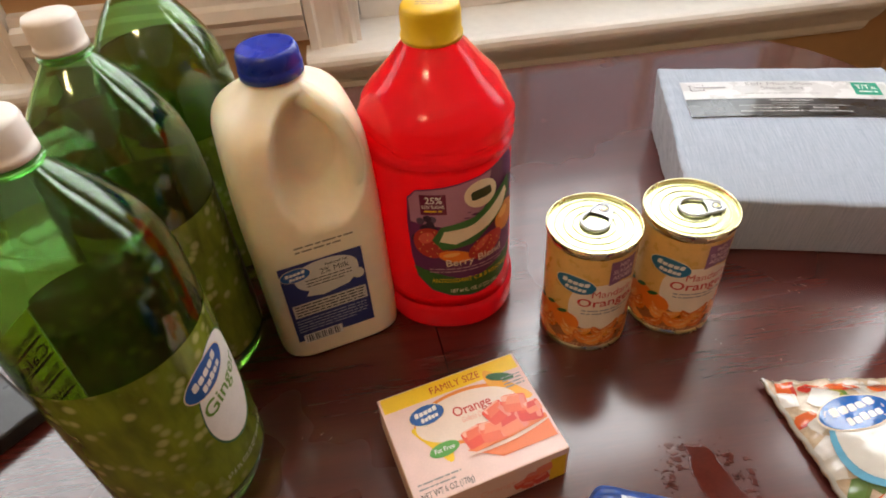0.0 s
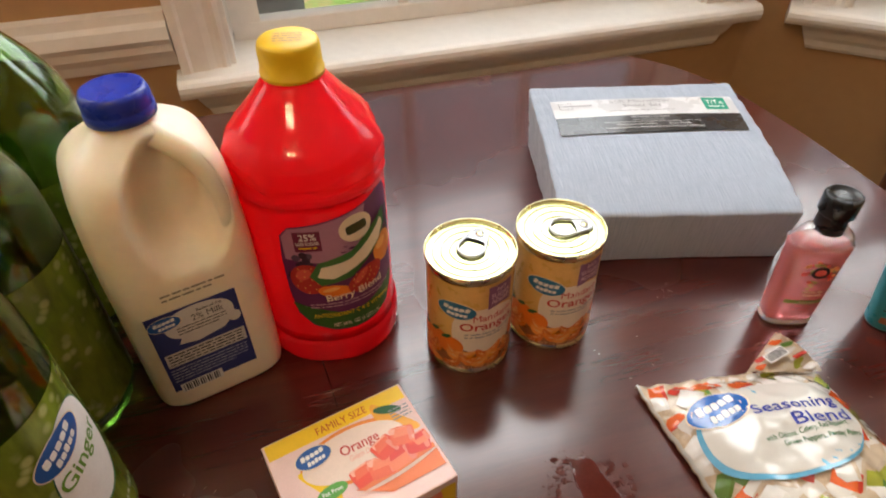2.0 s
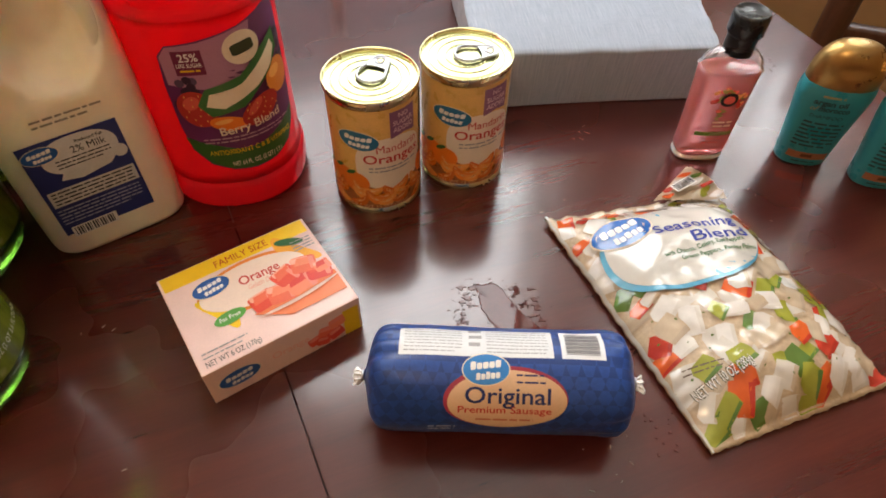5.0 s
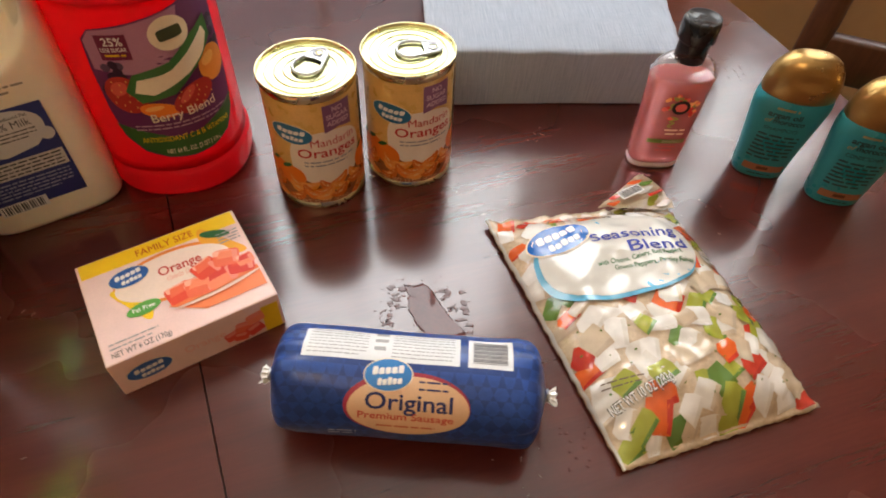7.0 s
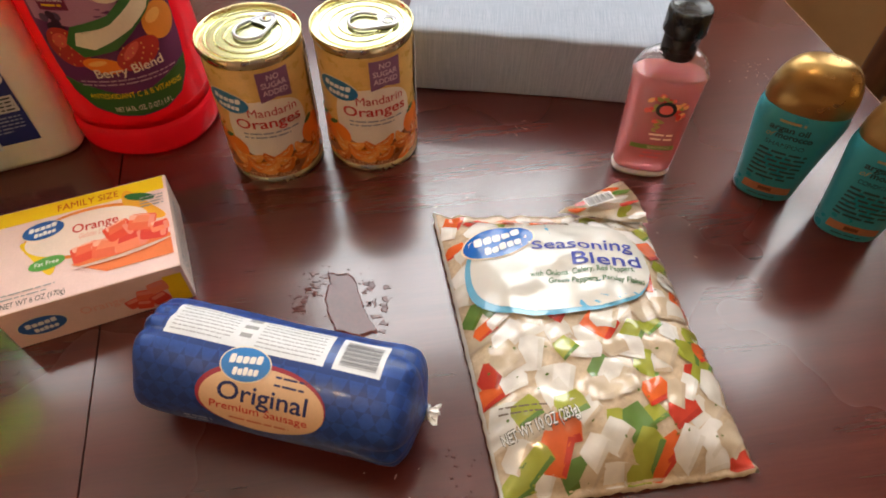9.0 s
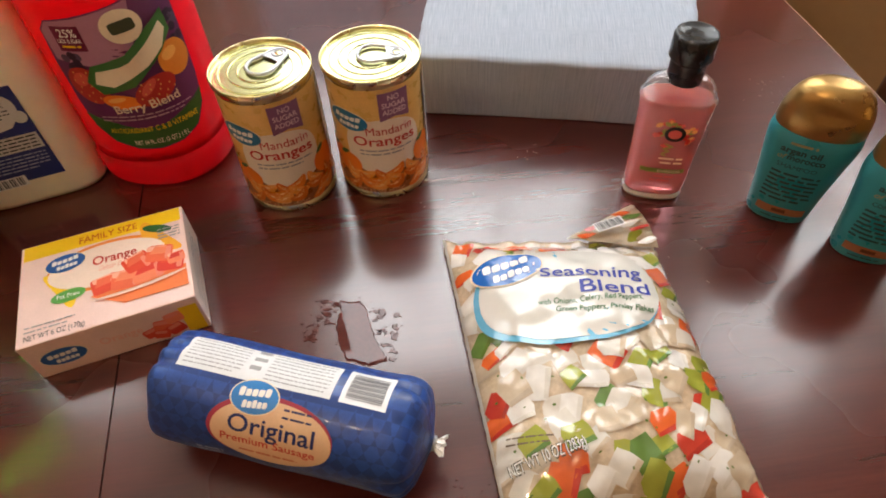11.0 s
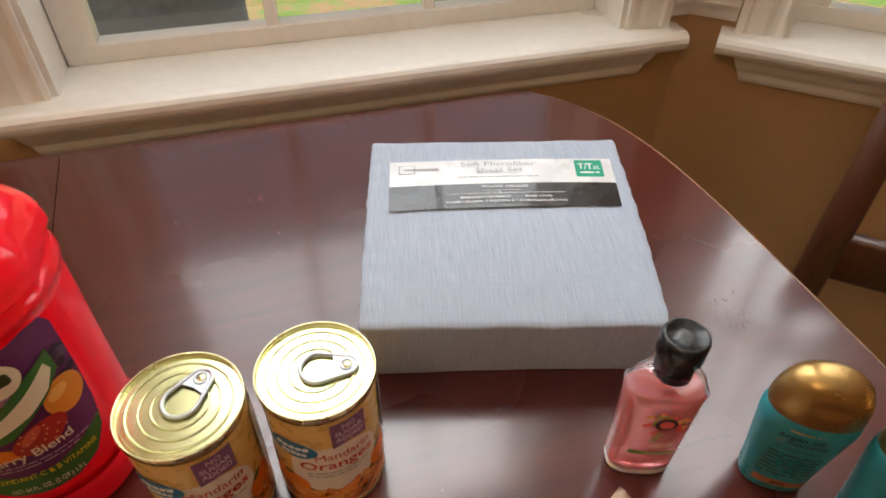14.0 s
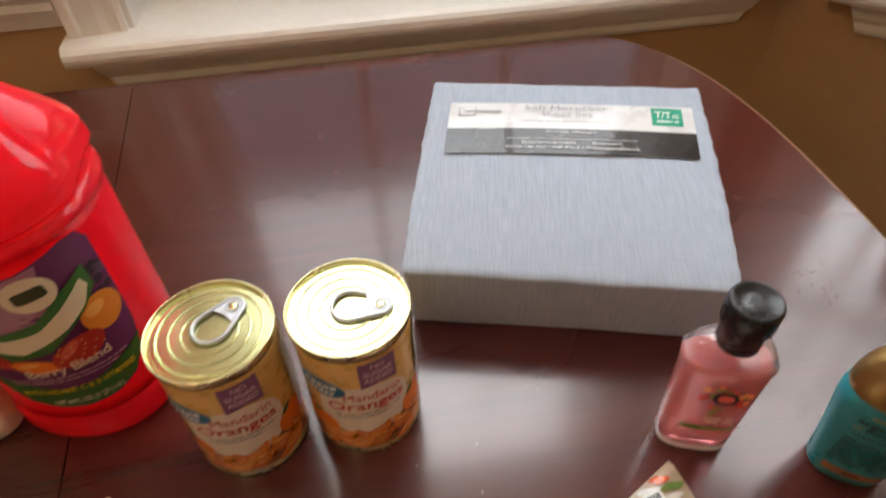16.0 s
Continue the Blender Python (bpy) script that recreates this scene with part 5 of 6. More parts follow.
    for k in range(13):
        blob("barcode_bar", rect(0.06 + k * 0.07, 0.1, 0.09 + k * 0.07 + 0.012 * (k % 3), 0.9, 1), BLACK, pn, cw, 0.0019, 1)


build_bag()


def build_sheets():
    t = thing("sheet_set", pose(0.0, 0.0, TOP), "pale blue-grey packaged microfiber bed sheet set with printed label", "bedding")
    fab = bpy.data.materials.new("sheet_fabric")
    fab.use_nodes = True
    nt, L = fab.node_tree, fab.node_tree.links
    b = nt.nodes["Principled BSDF"]
    tc, mp, mp2 = nt.nodes.new("ShaderNodeTexCoord"), nt.nodes.new("ShaderNodeMapping"), nt.nodes.new("ShaderNodeMapping")
    mp.inputs["Scale"].default_value, mp2.inputs["Scale"].default_value = (0.7, 0.016, 0.016), (0.10, 1.6, 1.6)
    no, n2 = nt.nodes.new("ShaderNodeTexNoise"), nt.nodes.new("ShaderNodeTexNoise")
    no.inputs["Scale"].default_value, no.inputs["Detail"].default_value = 2600, 2
    n2.inputs["Scale"].default_value, n2.inputs["Detail"].default_value = 700, 2
    L.new(tc.outputs["Object"], mp.inputs[0]), L.new(mp.outputs[0], no.inputs["Vector"])
    L.new(tc.outputs["Object"], mp2.inputs[0]), L.new(mp2.outputs[0], n2.inputs["Vector"])
    cr = nt.nodes.new("ShaderNodeValToRGB")
    cr.color_ramp.elements[0].position, cr.color_ramp.elements[0].color = 0.30, (0.255, 0.305, 0.385, 1)
    cr.color_ramp.elements[1].position, cr.color_ramp.elements[1].color = 0.70, (0.40, 0.455, 0.54, 1)
    weave = nt.nodes.new("ShaderNodeMix")
    weave.inputs[0].default_value = 0.24
    L.new(no.outputs["Fac"], weave.inputs[2]), L.new(n2.outputs["Fac"], weave.inputs[3])
    L.new(weave.outputs[0], cr.inputs[0]), L.new(cr.outputs[0], b.inputs["Base Color"])
    b.inputs["Roughness"].default_value, b.inputs["Sheen Weight"].default_value = 0.75, 0.2
    bn = nt.nodes.new("ShaderNodeBump")
    bn.inputs["Strength"].default_value, bn.inputs["Distance"].default_value = 0.25, 0.0006
    L.new(no.outputs["Fac"], bn.inputs["Height"]), L.new(bn.outputs[0], b.inputs["Normal"])
    FL, FR, BR, BL = (Vector(p) for p in ((0.297, 0.570), (0.541, 0.554), (0.565, 0.795), (0.313, 0.809)))
    H = 0.084

    def high(y):
        k = min(1.0, max(0.0, (y - 0.56) / 0.16))
        return 0.0645 + 0.0165 * k * (2 - k)

    bm = bmesh.new()
    bmesh.ops.create_cube(bm, size=1)
    bmesh.ops.subdivide_edges(bm, edges=bm.edges[:], cuts=39, use_grid_fill=True)
    for v in bm.verts:
        x, y, z = v.co * 2
        # round the edges
        rr = 0.035
        cx, cy, cz = (max(-1 + rr, min(1 - rr, c)) for c in (x, y, z))
        d = Vector((x - cx, y - cy, (z - cz)))
        if d.length > 1e-6:
            k = rr / d.length * 1.0
            m = max(abs(d.x), abs(d.y), abs(d.z))
            d = d.normalized() * m
        x, y, z = cx + d.x, cy + d.y, cz + d.z
        s, q = (x + 1) / 2, (y + 1) / 2
        p = (FL * (1 - s) + FR * s) * (1 - q) + (BL * (1 - s) + BR * s) * q
        mid = (FL + FR + BL + BR) / 4
        inset = 0.007 * (1 - (z + 1) / 2)
        p = p + (mid - p).normalized() * inset if (p - mid).length > 0.05 else p
        h = (z + 1) / 2 * high(p.y)
        wr = noise.noise(Vector((p.x * 30, p.y * 30, h * 50))) * 0.0007
        side = max(0.0, abs(x) - 0.80) * 5
        wr2 = 0.0011 * side * math.sin(y * 27 + 6 * noise.noise(Vector((y * 4, z, x)))) 
        bulge = 0.003 * (1 - x * x) * (1 - y * y) * (1 if z > 0 else 0) * z
        v.co = (p.x + math.copysign(wr2, x) + wr, p.y + wr, max(0.0, h + (wr + wr2 * 0.8 if z > -0.9 else 0) + bulge))
        if z < -0.9:
            v.co.z = max(0.0, v.co.z)
    part("fabric_pack", bm, fab, t, "pale blue-grey slubbed fabric")
    LC = [Vector(p) for p in ((0.3255, 0.6915), (0.5390, 0.6825), (0.5500, 0.7578), (0.3295, 0.7682))]

    def w(x, y, h):
        a, c = (x - 0.3285) / 0.2110, (y - 0.697) / 0.0655
        p = (LC[0] * (1 - a) + LC[1] * a) * (1 - c) + (LC[3] * (1 - a) + LC[2] * a) * c
        s, q = (p.x - 0.305) / 0.25 * 2 - 1, (p.y - 0.565) / 0.24 * 2 - 1
        return Vector((p.x, p.y, high(p.y) + 0.0012 + 0.0034 * max(0, 1 - s * s) * max(0, 1 - q * q) + h))

    gl = lambda n, c: M.setdefault(n, mat("gloss_" + n, c, 0.28, var=0.04, scale=30, coat=0.5, bump=0.1, bscale=60))
    lab = grid_patch("label", 0.3285, 0.697, 0.5395, 0.7625, gl("label_white", (0.64, 0.64, 0.65)), t, w, 0, 20, 10, "glossy white and black label")
    grid_patch("black_band", 0.3285, 0.697, 0.5395, 0.7275, gl("label_black", (0.02, 0.02, 0.022)), lab, w, LAY, 20, 6)
    writing("Soft Microfiber", 0.395, 0.7515, 0.466, 0.0062, ink("soft_grey", (0.20, 0.20, 0.21)), lab, w, 0.0016, bold=0.0)
    writing("Sheet Set", 0.409, 0.7425, 0.453, 0.0062, ink("soft_grey", (0.20, 0.20, 0.21)), lab, w, 0.0016, bold=0.0)
    bars(0.392, 0.7365, 0.470, 1, 0.003, 0.0014, GREY, lab, w, LAY)
    fr = blob("printed_mark", rect(0.337, 0.744, 0.352, 0.756, 2), ink("dark_grey", (0.08, 0.08, 0.085)), lab, w, LAY, 1)
    blob("printed_mark_field", rect(0.3376, 0.7446, 0.3514, 0.7554, 2), gl("label_white", (0.64, 0.64, 0.65)), fr, w, LAY * 2, 1)
    blob("brand_bar", rect(0.342, 0.7486, 0.374, 0.7510, 4), ink("mid_grey_print", (0.30, 0.30, 0.31)), lab, w, LAY * 3, 1)
    gsq = blob("size_square", rect(0.5035, 0.7355, 0.530, 0.7600, 3), ink("size_green", (0.0, 0.28, 0.17)), lab, w, LAY, 2)
    writing("T/T", 0.5065, 0.7465, 0.5205, 0.0085, WHITE, gsq, w, LAY * 2)
    writing("XL", 0.5208, 0.7465, 0.5275, 0.005, WHITE, gsq, w, LAY * 2)
    bars(0.5075, 0.7405, 0.527, 1, 0.003, 0.002, WHITE, gsq, w, LAY * 2)
    pale = ink("pale_print", (0.60, 0.60, 0.60))
    writing("Wrinkle resistant", 0.412, 0.7205, 0.456, 0.0042, pale, lab, w, 0.0012)
    bars(0.414, 0.7175, 0.452, 1, 0.003, 0.0012, GREY, lab, w, LAY * 2)
    blob("printed_rule", rect(0.380, 0.7140, 0.490, 0.7146, 4), pale, lab, w, LAY * 2, 1)
    writing("Benzoyl peroxide resistant", 0.393, 0.7075, 0.438, 0.003, pale, lab, w, 0.0012)
    writing("Bleach friendly", 0.452, 0.7075, 0.477, 0.003, pale, lab, w, 0.0012)
    writing("Includes 1 flat sheet, 1 fitted sheet & 1 standard/queen pillowcase", 0.380, 0.7022, 0.490, 0.003, pale, lab, w, 0.0012)


build_sheets()


def super_wrap(a, b, e):
    """Wrap on the front of an upright oval bottle; a, b: half width and depth at a height."""
    def w(x, y, h):
        A, B = a(y), b(y)
        k = max(0.0, 1 - min(1, abs(x / A)) ** e) ** (1 / e)
        return Vector((x, -(B * k) - 0.0003 - h, y))
    return w


def lerp(pairs):
    def f(z):
        for (z0, r0), (z1, r1) in zip(pairs, pairs[1:]):
            if z <= z1:
                return r0 + (r1 - r0) * (z - z0) / (z1 - z0)
        return pairs[-1][1]
    return f


def build_shampoo():
    t = thing("shampoo_bottle", pose(0.5012, 0.479, TOP, 0, 0, -8) @ Matrix.Diagonal((0.95, 0.95, 0.965, 1)), "small clear bottle of pink shampoo with black cap", "bottle")
    W = dense([(0.0, 0.0225), (0.002, 0.0245), (0.010, 0.0252), (0.05, 0.0262), (0.09, 0.0278), (0.102, 0.0275), (0.110, 0.0245), (0.1155, 0.018), (0.118, 0.0115), (0.122, 0.0105)], 3)
    D = dense([(0.0, 0.0125), (0.002, 0.0142), (0.010, 0.0148), (0.05, 0.0152), (0.09, 0.0158), (0.102, 0.0155), (0.110, 0.0140), (0.1155, 0.012), (0.118, 0.0105), (0.122, 0.0105)], 3)
    E = lambda z: 2.8 if z < 0.1 else max(2.0, 2.8 - (z - 0.1) * 45)
    clear = mat("clear_plastic", (0.99, 0.97, 0.96), 0.03, var=0.01, trans=1.0, ior=1.07, rvar=0.02, coat=1.0)
    pink = mat("pink_shampoo", (1.0, 0.40, 0.42), 0.06, var=0.03, scale=20, trans=0.68, ior=1.30, sss=0.4, sscale=0.03, rvar=0.02, coat=0.5)
    rows = [(z, a, b) for (z, a), (_, b) in zip(W, D)]
    foot = [r for r in rows if r[0] <= 0.0062]
    # clear foot: the light gathered in it is put into a pale colour
    part("bottle_foot", loft([ring(z, a, b, 48, E(z)) for z, a, b in foot]), mat("lit_clear_foot", (0.95, 0.80, 0.79), 0.08, var=0.05, trans=0.35, ior=1.2, sss=0.5, coat=1.0), t, "thick clear plastic foot")
    fill = [r for r in rows if 0.0063 < r[0] < 0.099]
    fill = [(0.0062, 0.0235, 0.0132)] + fill + [(0.0990, 0.0262, 0.0144), (0.0992, 0.0255, 0.0138)]
    part("shampoo", loft([ring(z, a, b, 48, E(z)) for z, a, b in fill]), pink, t, "pink liquid in clear plastic")
    neck = [(0.0994, fill[-3][1] + 0.0012, fill[-3][2] + 0.0012)] + [r for r in rows if r[0] > 0.0995]
    outer = [ring(z, a, b, 48, E(z)) for z, a, b in neck]
    inner = [ring(z, a - 0.0016, b - 0.0016, 48, E(z)) for z, a, b in neck]
    part("bottle_shoulder", loft(outer + inner[::-1], False), clear, t, "clear empty shoulder")
    blk = mat("black_cap", (0.012, 0.013, 0.014), 0.28, var=0.1, scale=60)
    part("cap", loft([ring(z, r, n=48) for z, r in ((0.114, 0.0122), (0.1142, 0.0132), (0.130, 0.0132), (0.132, 0.0142), (0.1335, 0.0158), (0.149, 0.0158), (0.1515, 0.0148), (0.1518, 0.0132), (0.1508, 0.0125), (0.1506, 0.003))]), blk, t, "black disc-top cap")
    w = super_wrap(lerp([(0, 0.0245), (0.05, 0.0262), (0.09, 0.0278), (0.12, 0.025)]), lerp([(0, 0.0145), (0.05, 0.0152), (0.09, 0.0158), (0.12, 0.014)]), 2.8)
    lab = t
    rnd = random.Random(4)
    for i in range(34):
        a = rnd.uniform(0, 6.28)
        r = rnd.uniform(0.007, 0.016)
        cx, cy = 0.003 + r * math.cos(a) * 1.05, 0.074 + r * math.sin(a) * 0.85
        cx = min(max(cx, -0.014), 0.017)
        blob("printed_flower", oval(cx, cy, rnd.uniform(0.0018, 0.0035), rnd.uniform(0.0012, 0.0022), 12, rnd.uniform(0, 180)), (RED, ink("petal", (0.86, 0.44, 0.16)), ink("leaf_olive", (0.25, 0.28, 0.06)), ink("coral", (0.72, 0.12, 0.10)))[i % 4], lab, w, LAY * (1 + 0.1 * i), 2)
    for k in range(5):
        blob("printed_leaf", oval(0.001 - 0.0006 * k, 0.063 - 0.0025 * k, 0.0042 - 0.0004 * k, 0.0010, 12, 20 if k % 2 else -20), ink("leaf_olive", (0.25, 0.28, 0.06)), lab, w, LAY * 4, 1)
    blob("printed_ring", oval(0.003, 0.0745, 0.0080, 0.0073, 30), BLACK, lab, w, LAY * 4.5, 3)
    blob("printed_rose", oval(0.003, 0.0745, 0.0052, 0.0044, 24), ink("coral", (0.72, 0.12, 0.10)), lab, w, LAY * 5.5, 3)
    blob("green_band", rect(-0.016, 0.033, 0.0195, 0.0375, 8), ink("band_green", (0.13, 0.22, 0.03)), lab, w, LAY, 2)
    writing("SHAMPOO", -0.002, 0.0341, 0.016, 0.0026, CREAM, lab, w, LAY * 2)
    for yy, x0, x1 in ((0.048, -0.004, 0.017), (0.0435, -0.002, 0.017), (0.0285, -0.004, 0.015), (0.024, -0.006, 0.014)):
        bars(x0, yy, x1, 1, 0.003, 0.0018, CREAM if yy > 0.03 else ink("rose_print", (0.40, 0.06, 0.06)), lab, w, LAY * 2, seed=int(yy * 1e4))


build_shampoo()


def build_argan(x, y, turn, word, label):
    t = thing("hair_care_bottle", pose(x, y, TOP, 0, 0, turn) @ Matrix.Diagonal((1.0, 1.0, 0.935, 1)), label, "bottle", "turquoise hair care bottles")
    teal = mat("turquoise_plastic", (0.032, 0.26, 0.31), 0.32, var=0.05, scale=30, sss=0.1, sscale=0.004) if "teal" not in M else M["teal"]
    M["teal"] = teal
    W = dense([(0.0, 0.0205), (0.0015, 0.0225), (0.008, 0.0235), (0.03, 0.0253), (0.06, 0.0288), (0.080, 0.0312), (0.090, 0.0305), (0.0935, 0.0290)], 4)
    D = dense([(0.0, 0.0130), (0.0015, 0.0150), (0.008, 0.0158), (0.03, 0.0168), (0.06, 0.0182), (0.080, 0.0192), (0.090, 0.0190), (0.0935, 0.0185)], 4)
    part("bottle_body", loft([ring(z, a, b, 56, 2.35) for (z, a), (_, b) in zip(W, D)]), teal, t)
    if "gold" not in M:
        M["gold"] = mat("gold_plastic", (0.42, 0.26, 0.09), 0.30, 0.85, var=0.06, scale=60, rvar=0.05)
    dome = [(0.0915, 0.0295, 0.0188), (0.093, 0.0302, 0.0192)]
    for k in range(1, 15):
        a = math.pi / 2 * k / 14.3
        dome.append((0.094 + 0.037 * math.sin(a) ** 0.92, 0.0302 * math.cos(a) ** 0.62, 0.0192 * math.cos(a) ** 0.62))
    bm = loft([ring(z, a, b, 56, 2.2) for z, a, b in dome])
    for v in bm.verts:      # thumb notch
        if v.co.y < 0:
            v.co.y += 0.0025 * math.exp(-((v.co.x / 0.010) ** 2) - ((v.co.z - 0.112) / 0.0035) ** 2)
    part("cap", bm, M["gold"], t, "rounded gold flip cap")
    w = super_wrap(lerp([(0, 0.0236), (0.03, 0.0255), (0.06, 0.0291), (0.08, 0.0316), (0.1, 0.0308)]), lerp([(0, 0.0159), (0.03, 0.0169), (0.06, 0.0183), (0.08, 0.0194), (0.1, 0.0190)]), 2.35)
    ltr = ink("argan_print", (0.02, 0.05, 0.055))
    bars(-0.015, 0.0835, 0.004, 1, 0.003, 0.0022, ink("argan_gold", (0.30, 0.24, 0.12)), t, w, LAY)
    writing("argan oil", -0.0195, 0.0755, 0.008, 0.0056, ltr, t, w, LAY, bold=0.03)
    writing("of", -0.0195, 0.0685, -0.0135, 0.0050, ink("argan_gold", (0.30, 0.24, 0.12)), t, w, LAY, shear=0.3)
    writing("morocco", -0.013, 0.0690, 0.0125, 0.0056, ltr, t, w, LAY, bold=0.03)
    writing(word, -0.0175, 0.0605, 0.010 if len(word) < 9 else 0.0125, 0.0042, ltr, t, w, LAY)
    bars(-0.019, 0.0535, 0.015, 7, 0.0046, 0.0021, ltr, t, w, LAY, seed=3)
    cop = ink("copper_label", (0.32, 0.12, 0.055))
    blob("copper_strip", dot_line([(-0.0175, 0.0105), (0.0175, 0.0105), (0.0175, 0.0185), (-0.0175, 0.0185)], 10), cop, t, w, LAY, 3)
    blob("brand_bar", rect(-0.006, 0.0128, 0.004, 0.0165, 3), ink("copper_dark", (0.12, 0.03, 0.01)), t, w, LAY * 2, 1)
    bars(-0.012, 0.006, 0.010, 1, 0.003, 0.0012, ltr, t, w, LAY)


build_argan(0.5985, 0.459, -21, "SHAMPOO", "small turquoise plastic shampoo bottle with rounded gold cap")
build_argan(0.6515, 0.4185, -20, "CONDITIONER", "small turquoise plastic conditioner bottle with rounded gold cap")


def build_chair():
    t = thing("dining_chair", ROOM @ pose(1.062, 0.352, 0, 0, 0, -40), "dark-stained wooden dining chair standing beside the table", "chair")
    part("seat", box(-0.21, -0.20, 0.43, 0.21, 0.19, 0.46, 0.010, 3), chair_wood, t)
    for sx in (-1, 1):
        bm = tube([(sx * 0.20, 0.167, 0.0), (sx * 0.20, 0.167, 0.45), (sx * 0.20, 0.172, 0.7), (sx * 0.20, 0.185, 0.98)], [0.018, 0.021, 0.021, 0.017], 12)
        part("back_post", bm, chair_wood, t)
        part("leg", tube([(sx * 0.18, -0.17, 0), (sx * 0.18, -0.17, 0.43)], [0.015, 0.02], 12), chair_wood, t)
    for z, y in ((0.645, 0.170), (0.93, 0.182)):
        part("back_rail", box(-0.19, y - 0.010, z - 0.035, 0.19, y + 0.012, z + 0.035, 0.006), chair_wood, t)
    cloth = mat("green_cloth", (0.03, 0.20, 0.06), 0.8, var=0.25, scale=40, bump=0.4, bscale=200)
    bm = bmesh.new()
    bmesh.ops.create_uvsphere(bm, u_segments=28, v_segments=16, radius=1)
    for v in bm.verts:
        k = 1 + 0.12 * noise.noise(v.co * 2.3)
        v.co = (v.co.x * 0.13 * k, v.co.y * 0.075 * k + 0.04, max(0.4605, 0.50 + v.co.z * 0.045 * k))
    solid("cushion", bm, cloth, "crumpled green cloth cushion on the chair", "cushion", "", ROOM @ pose(1.062, 0.352, 0, 0, 0, -40), True)


build_chair()


def build_case():
    t = thing("flat_case", pose(-0.378, 0.322, TOP, 0, 0, -32), "flat dark charcoal case with faint print, lying on the table", "case")
    body = part("case_body", box(-0.075, -0.10, 0, 0.075, 0.10, 0.016, 0.003, 3), mat("charcoal_plastic", (0.025, 0.027, 0.028), 0.35, var=0.2, scale=60), t, smooth=False)
    bars(-0.060, 0.070, 0.060, 9, 0.013, 0.003, ink("faint_grey", (0.12, 0.12, 0.12)), body, on_top(0.016), 0.0002)


build_case()


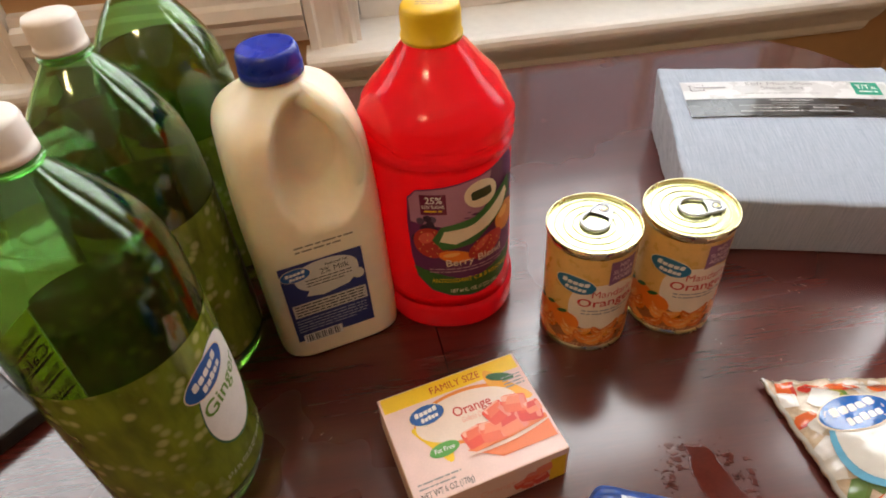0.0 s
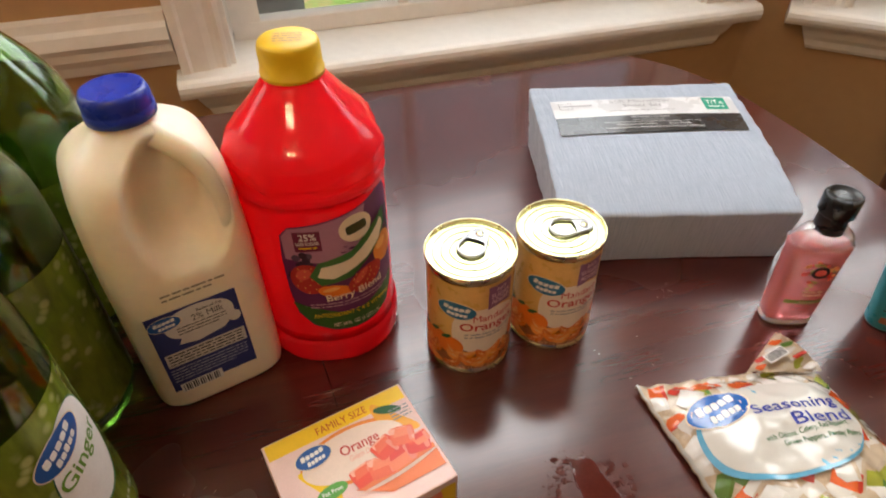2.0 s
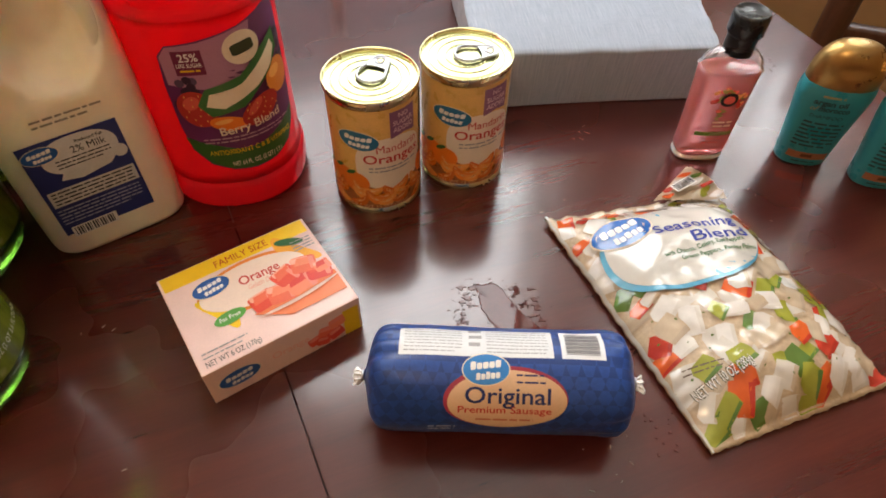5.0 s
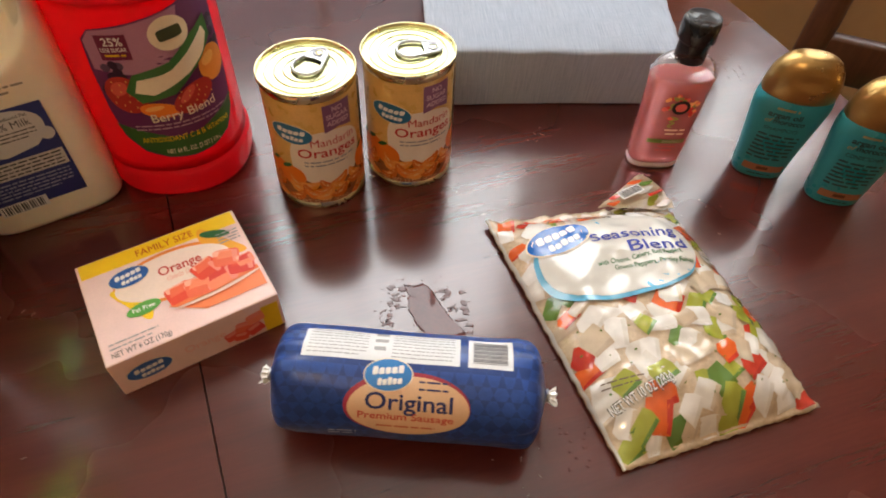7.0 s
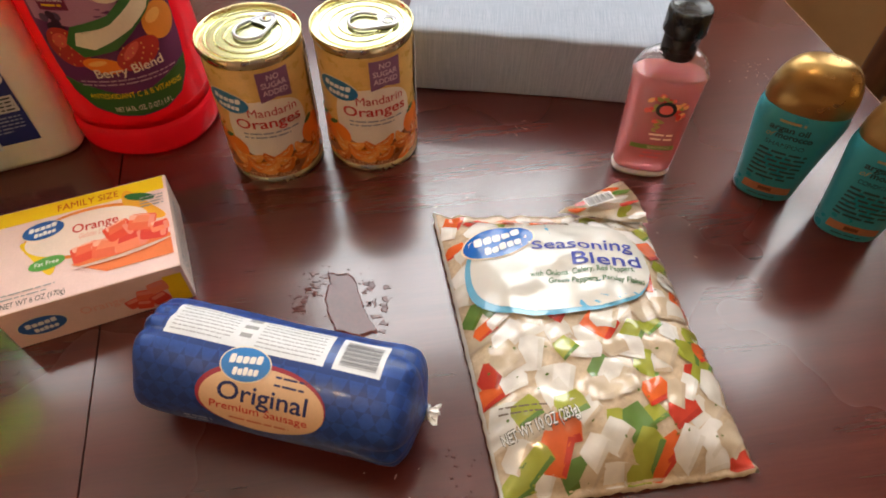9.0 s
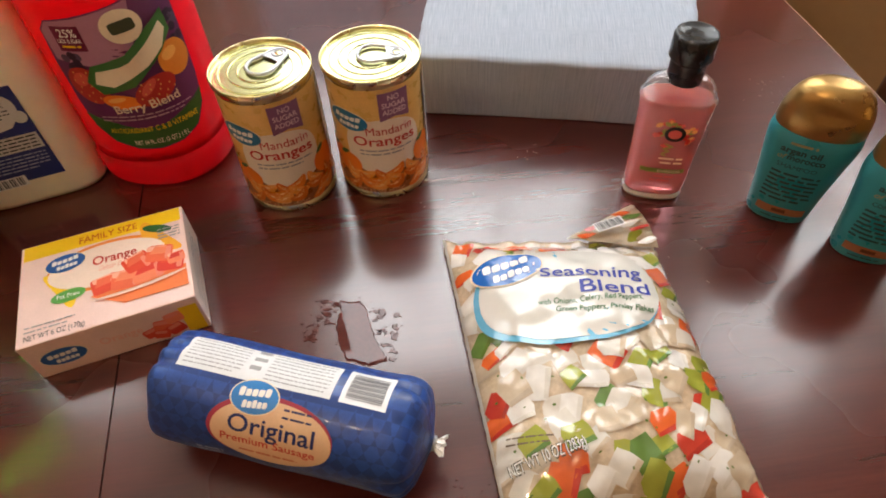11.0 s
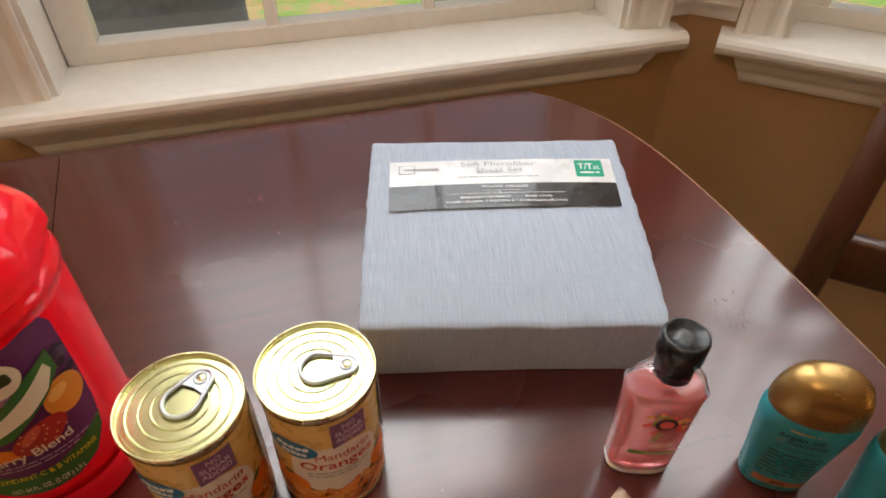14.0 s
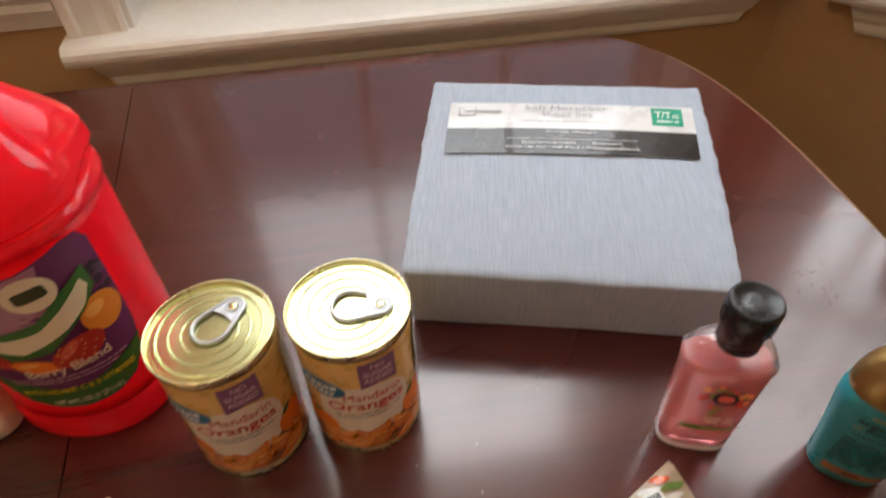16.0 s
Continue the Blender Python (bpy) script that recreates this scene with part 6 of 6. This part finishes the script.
def build_marks():
    """Spilt water and small crumbs and scratches on the table top."""
    water = mat("wet_wood", (0.085, 0.016, 0.012), 0.035, var=0.2, scale=60, rvar=0.015, ior=1.40)
    rnd = random.Random(21)
    bm = bmesh.new()

    def drop(cx, cy, r, high, n=22, wob=0.35, sd=0.0):
        out = []
        for i in range(n):
            a = 2 * math.pi * i / n
            k = 1 + wob * noise.noise(Vector((math.cos(a) * 1.4 + sd, math.sin(a) * 1.4, sd * 3.1)))
            out.append((cx + r * k * math.cos(a), cy + r * 0.8 * k * math.sin(a)))
        rows = [[bm.verts.new((cx + (x - cx) * f, cy + (y - cy) * f, TOP + z)) for x, y in out] for f, z in ((1.0, 0.0001), (0.93, high * 0.7), (0.75, high), (0.3, high))]
        for p, q in zip(rows, rows[1:]):
            for i in range(n):
                bm.faces.new((p[i], p[(i + 1) % n], q[(i + 1) % n], q[i]))
        bm.faces.new(rows[-1]), bm.faces.new(rows[0][::-1])

    def film(pts, high):
        """A thin sheet of water with a ragged edge."""
        out = []
        for (x0, y0), (x1, y1) in zip(pts, pts[1:] + pts[:1]):
            for k in range(9):
                x, y = x0 + (x1 - x0) * k / 9, y0 + (y1 - y0) * k / 9
                out.append((x + 0.0016 * noise.noise(Vector((x * 520, y * 520, 0.3))), y + 0.0016 * noise.noise(Vector((x * 520, y * 520, 5.3)))))
        cx, cy = sum(x for x, _ in out) / len(out), sum(y for _, y in out) / len(out)
        rows = [[bm.verts.new((cx + (x - cx) * f, cy + (y - cy) * f, TOP + z)) for x, y in out] for f, z in ((1.0, 0.0001), (0.97, high * 0.8), (0.92, high), (0.5, high))]
        for p, q in zip(rows, rows[1:]):
            for i in range(len(out)):
                bm.faces.new((p[i], p[(i + 1) % len(out)], q[(i + 1) % len(out)], q[i]))
        bm.faces.new(rows[-1]), bm.faces.new(rows[0][::-1])

    film([(0.2560, 0.3535), (0.2640, 0.3515), (0.2725, 0.3535), (0.2790, 0.3440), (0.2830, 0.3320), (0.2900, 0.3170), (0.2990, 0.3040), (0.2860, 0.2990), (0.2700, 0.3030), (0.2620, 0.3160), (0.2575, 0.3300), (0.2590, 0.3430)], 0.0005)
    for i in range(46):
        left = i % 2
        f = rnd.random()
        cx = (0.250 - 0.010 * f if left else 0.285 + 0.018 * f) + rnd.gauss(0, 0.0035)
        cy = (0.347 - 0.030 * f if left else 0.349 - 0.044 * f) + rnd.gauss(0, 0.0035)
        drop(cx, cy, rnd.uniform(0.0008, 0.0032), 0.0004, 16, 1.1, i * 1.7)
    for i in range(40):
        q, r = rnd.uniform(0, 6.28), 0.044 * math.sqrt(rnd.random())
        drop(0.270 + r * math.cos(q), 0.330 + 0.72 * r * math.sin(q), rnd.uniform(0.0004, 0.0010), 0.0004, 10, 0.8, i + 20)
    for i in range(14):
        drop(0.36 + rnd.uniform(-0.012, 0.012), 0.215 + rnd.uniform(-0.02, 0.012), rnd.uniform(0.0006, 0.0014), 0.0004, 10, 0.5, i + 60)
    bmesh.ops.recalc_face_normals(bm, faces=bm.faces[:])
    solid("water_spill", bm, water, "small spill of clear water drops on the table", "water", "stuff", None, False)
    pale = mat("scuff", (0.30, 0.19, 0.16), 0.6, var=0.3, scale=300)
    bm = bmesh.new()
    spots = [(0.641, 0.620, 0.022, 26), (0.185, 0.828, 0.012, 7), (0.609, 0.727, 0.006, 5), (0.40, 0.52, 0.012, 8), (0.29, 0.56, 0.05, 6), (0.12, 0.86, 0.12, 8), (0.62, 0.86, 0.10, 9), (0.007, 0.241, 0.001, 1), (0.32, 0.20, 0.02, 7), (0.33, 0.44, 0.05, 5), (0.53, 0.40, 0.03, 5), (-0.01, 0.36, 0.04, 4)]
    for cx, cy, sp, n in spots:
        for _ in range(n):
            x, y, a = cx + rnd.gauss(0, sp * 0.5), cy + rnd.gauss(0, sp * 0.5), rnd.uniform(0, 3.14)
            l, wd = rnd.uniform(0.0004, 0.0020), rnd.uniform(0.00015, 0.0003)
            c, s = math.cos(a), math.sin(a)
            q = [(-l, -wd), (0, -wd * 1.6), (l, -wd), (l, wd), (0, wd * 1.3), (-l, wd)]
            lo = [bm.verts.new((x + p * c - o * s, y + p * s + o * c, TOP + 0.00005)) for p, o in q]
            hi = [bm.verts.new((x + (p * c - o * s) * 0.6, y + (p * s + o * c) * 0.6, TOP + 0.0004)) for p, o in q]
            bm.faces.new(hi)
            for i in range(6):
                bm.faces.new((lo[i], lo[(i + 1) % 6], hi[(i + 1) % 6], hi[i]))
    solid("crumbs", bm, pale, "pale crumbs and scuffs scattered on the table", "crumbs", "stuff")


build_marks()
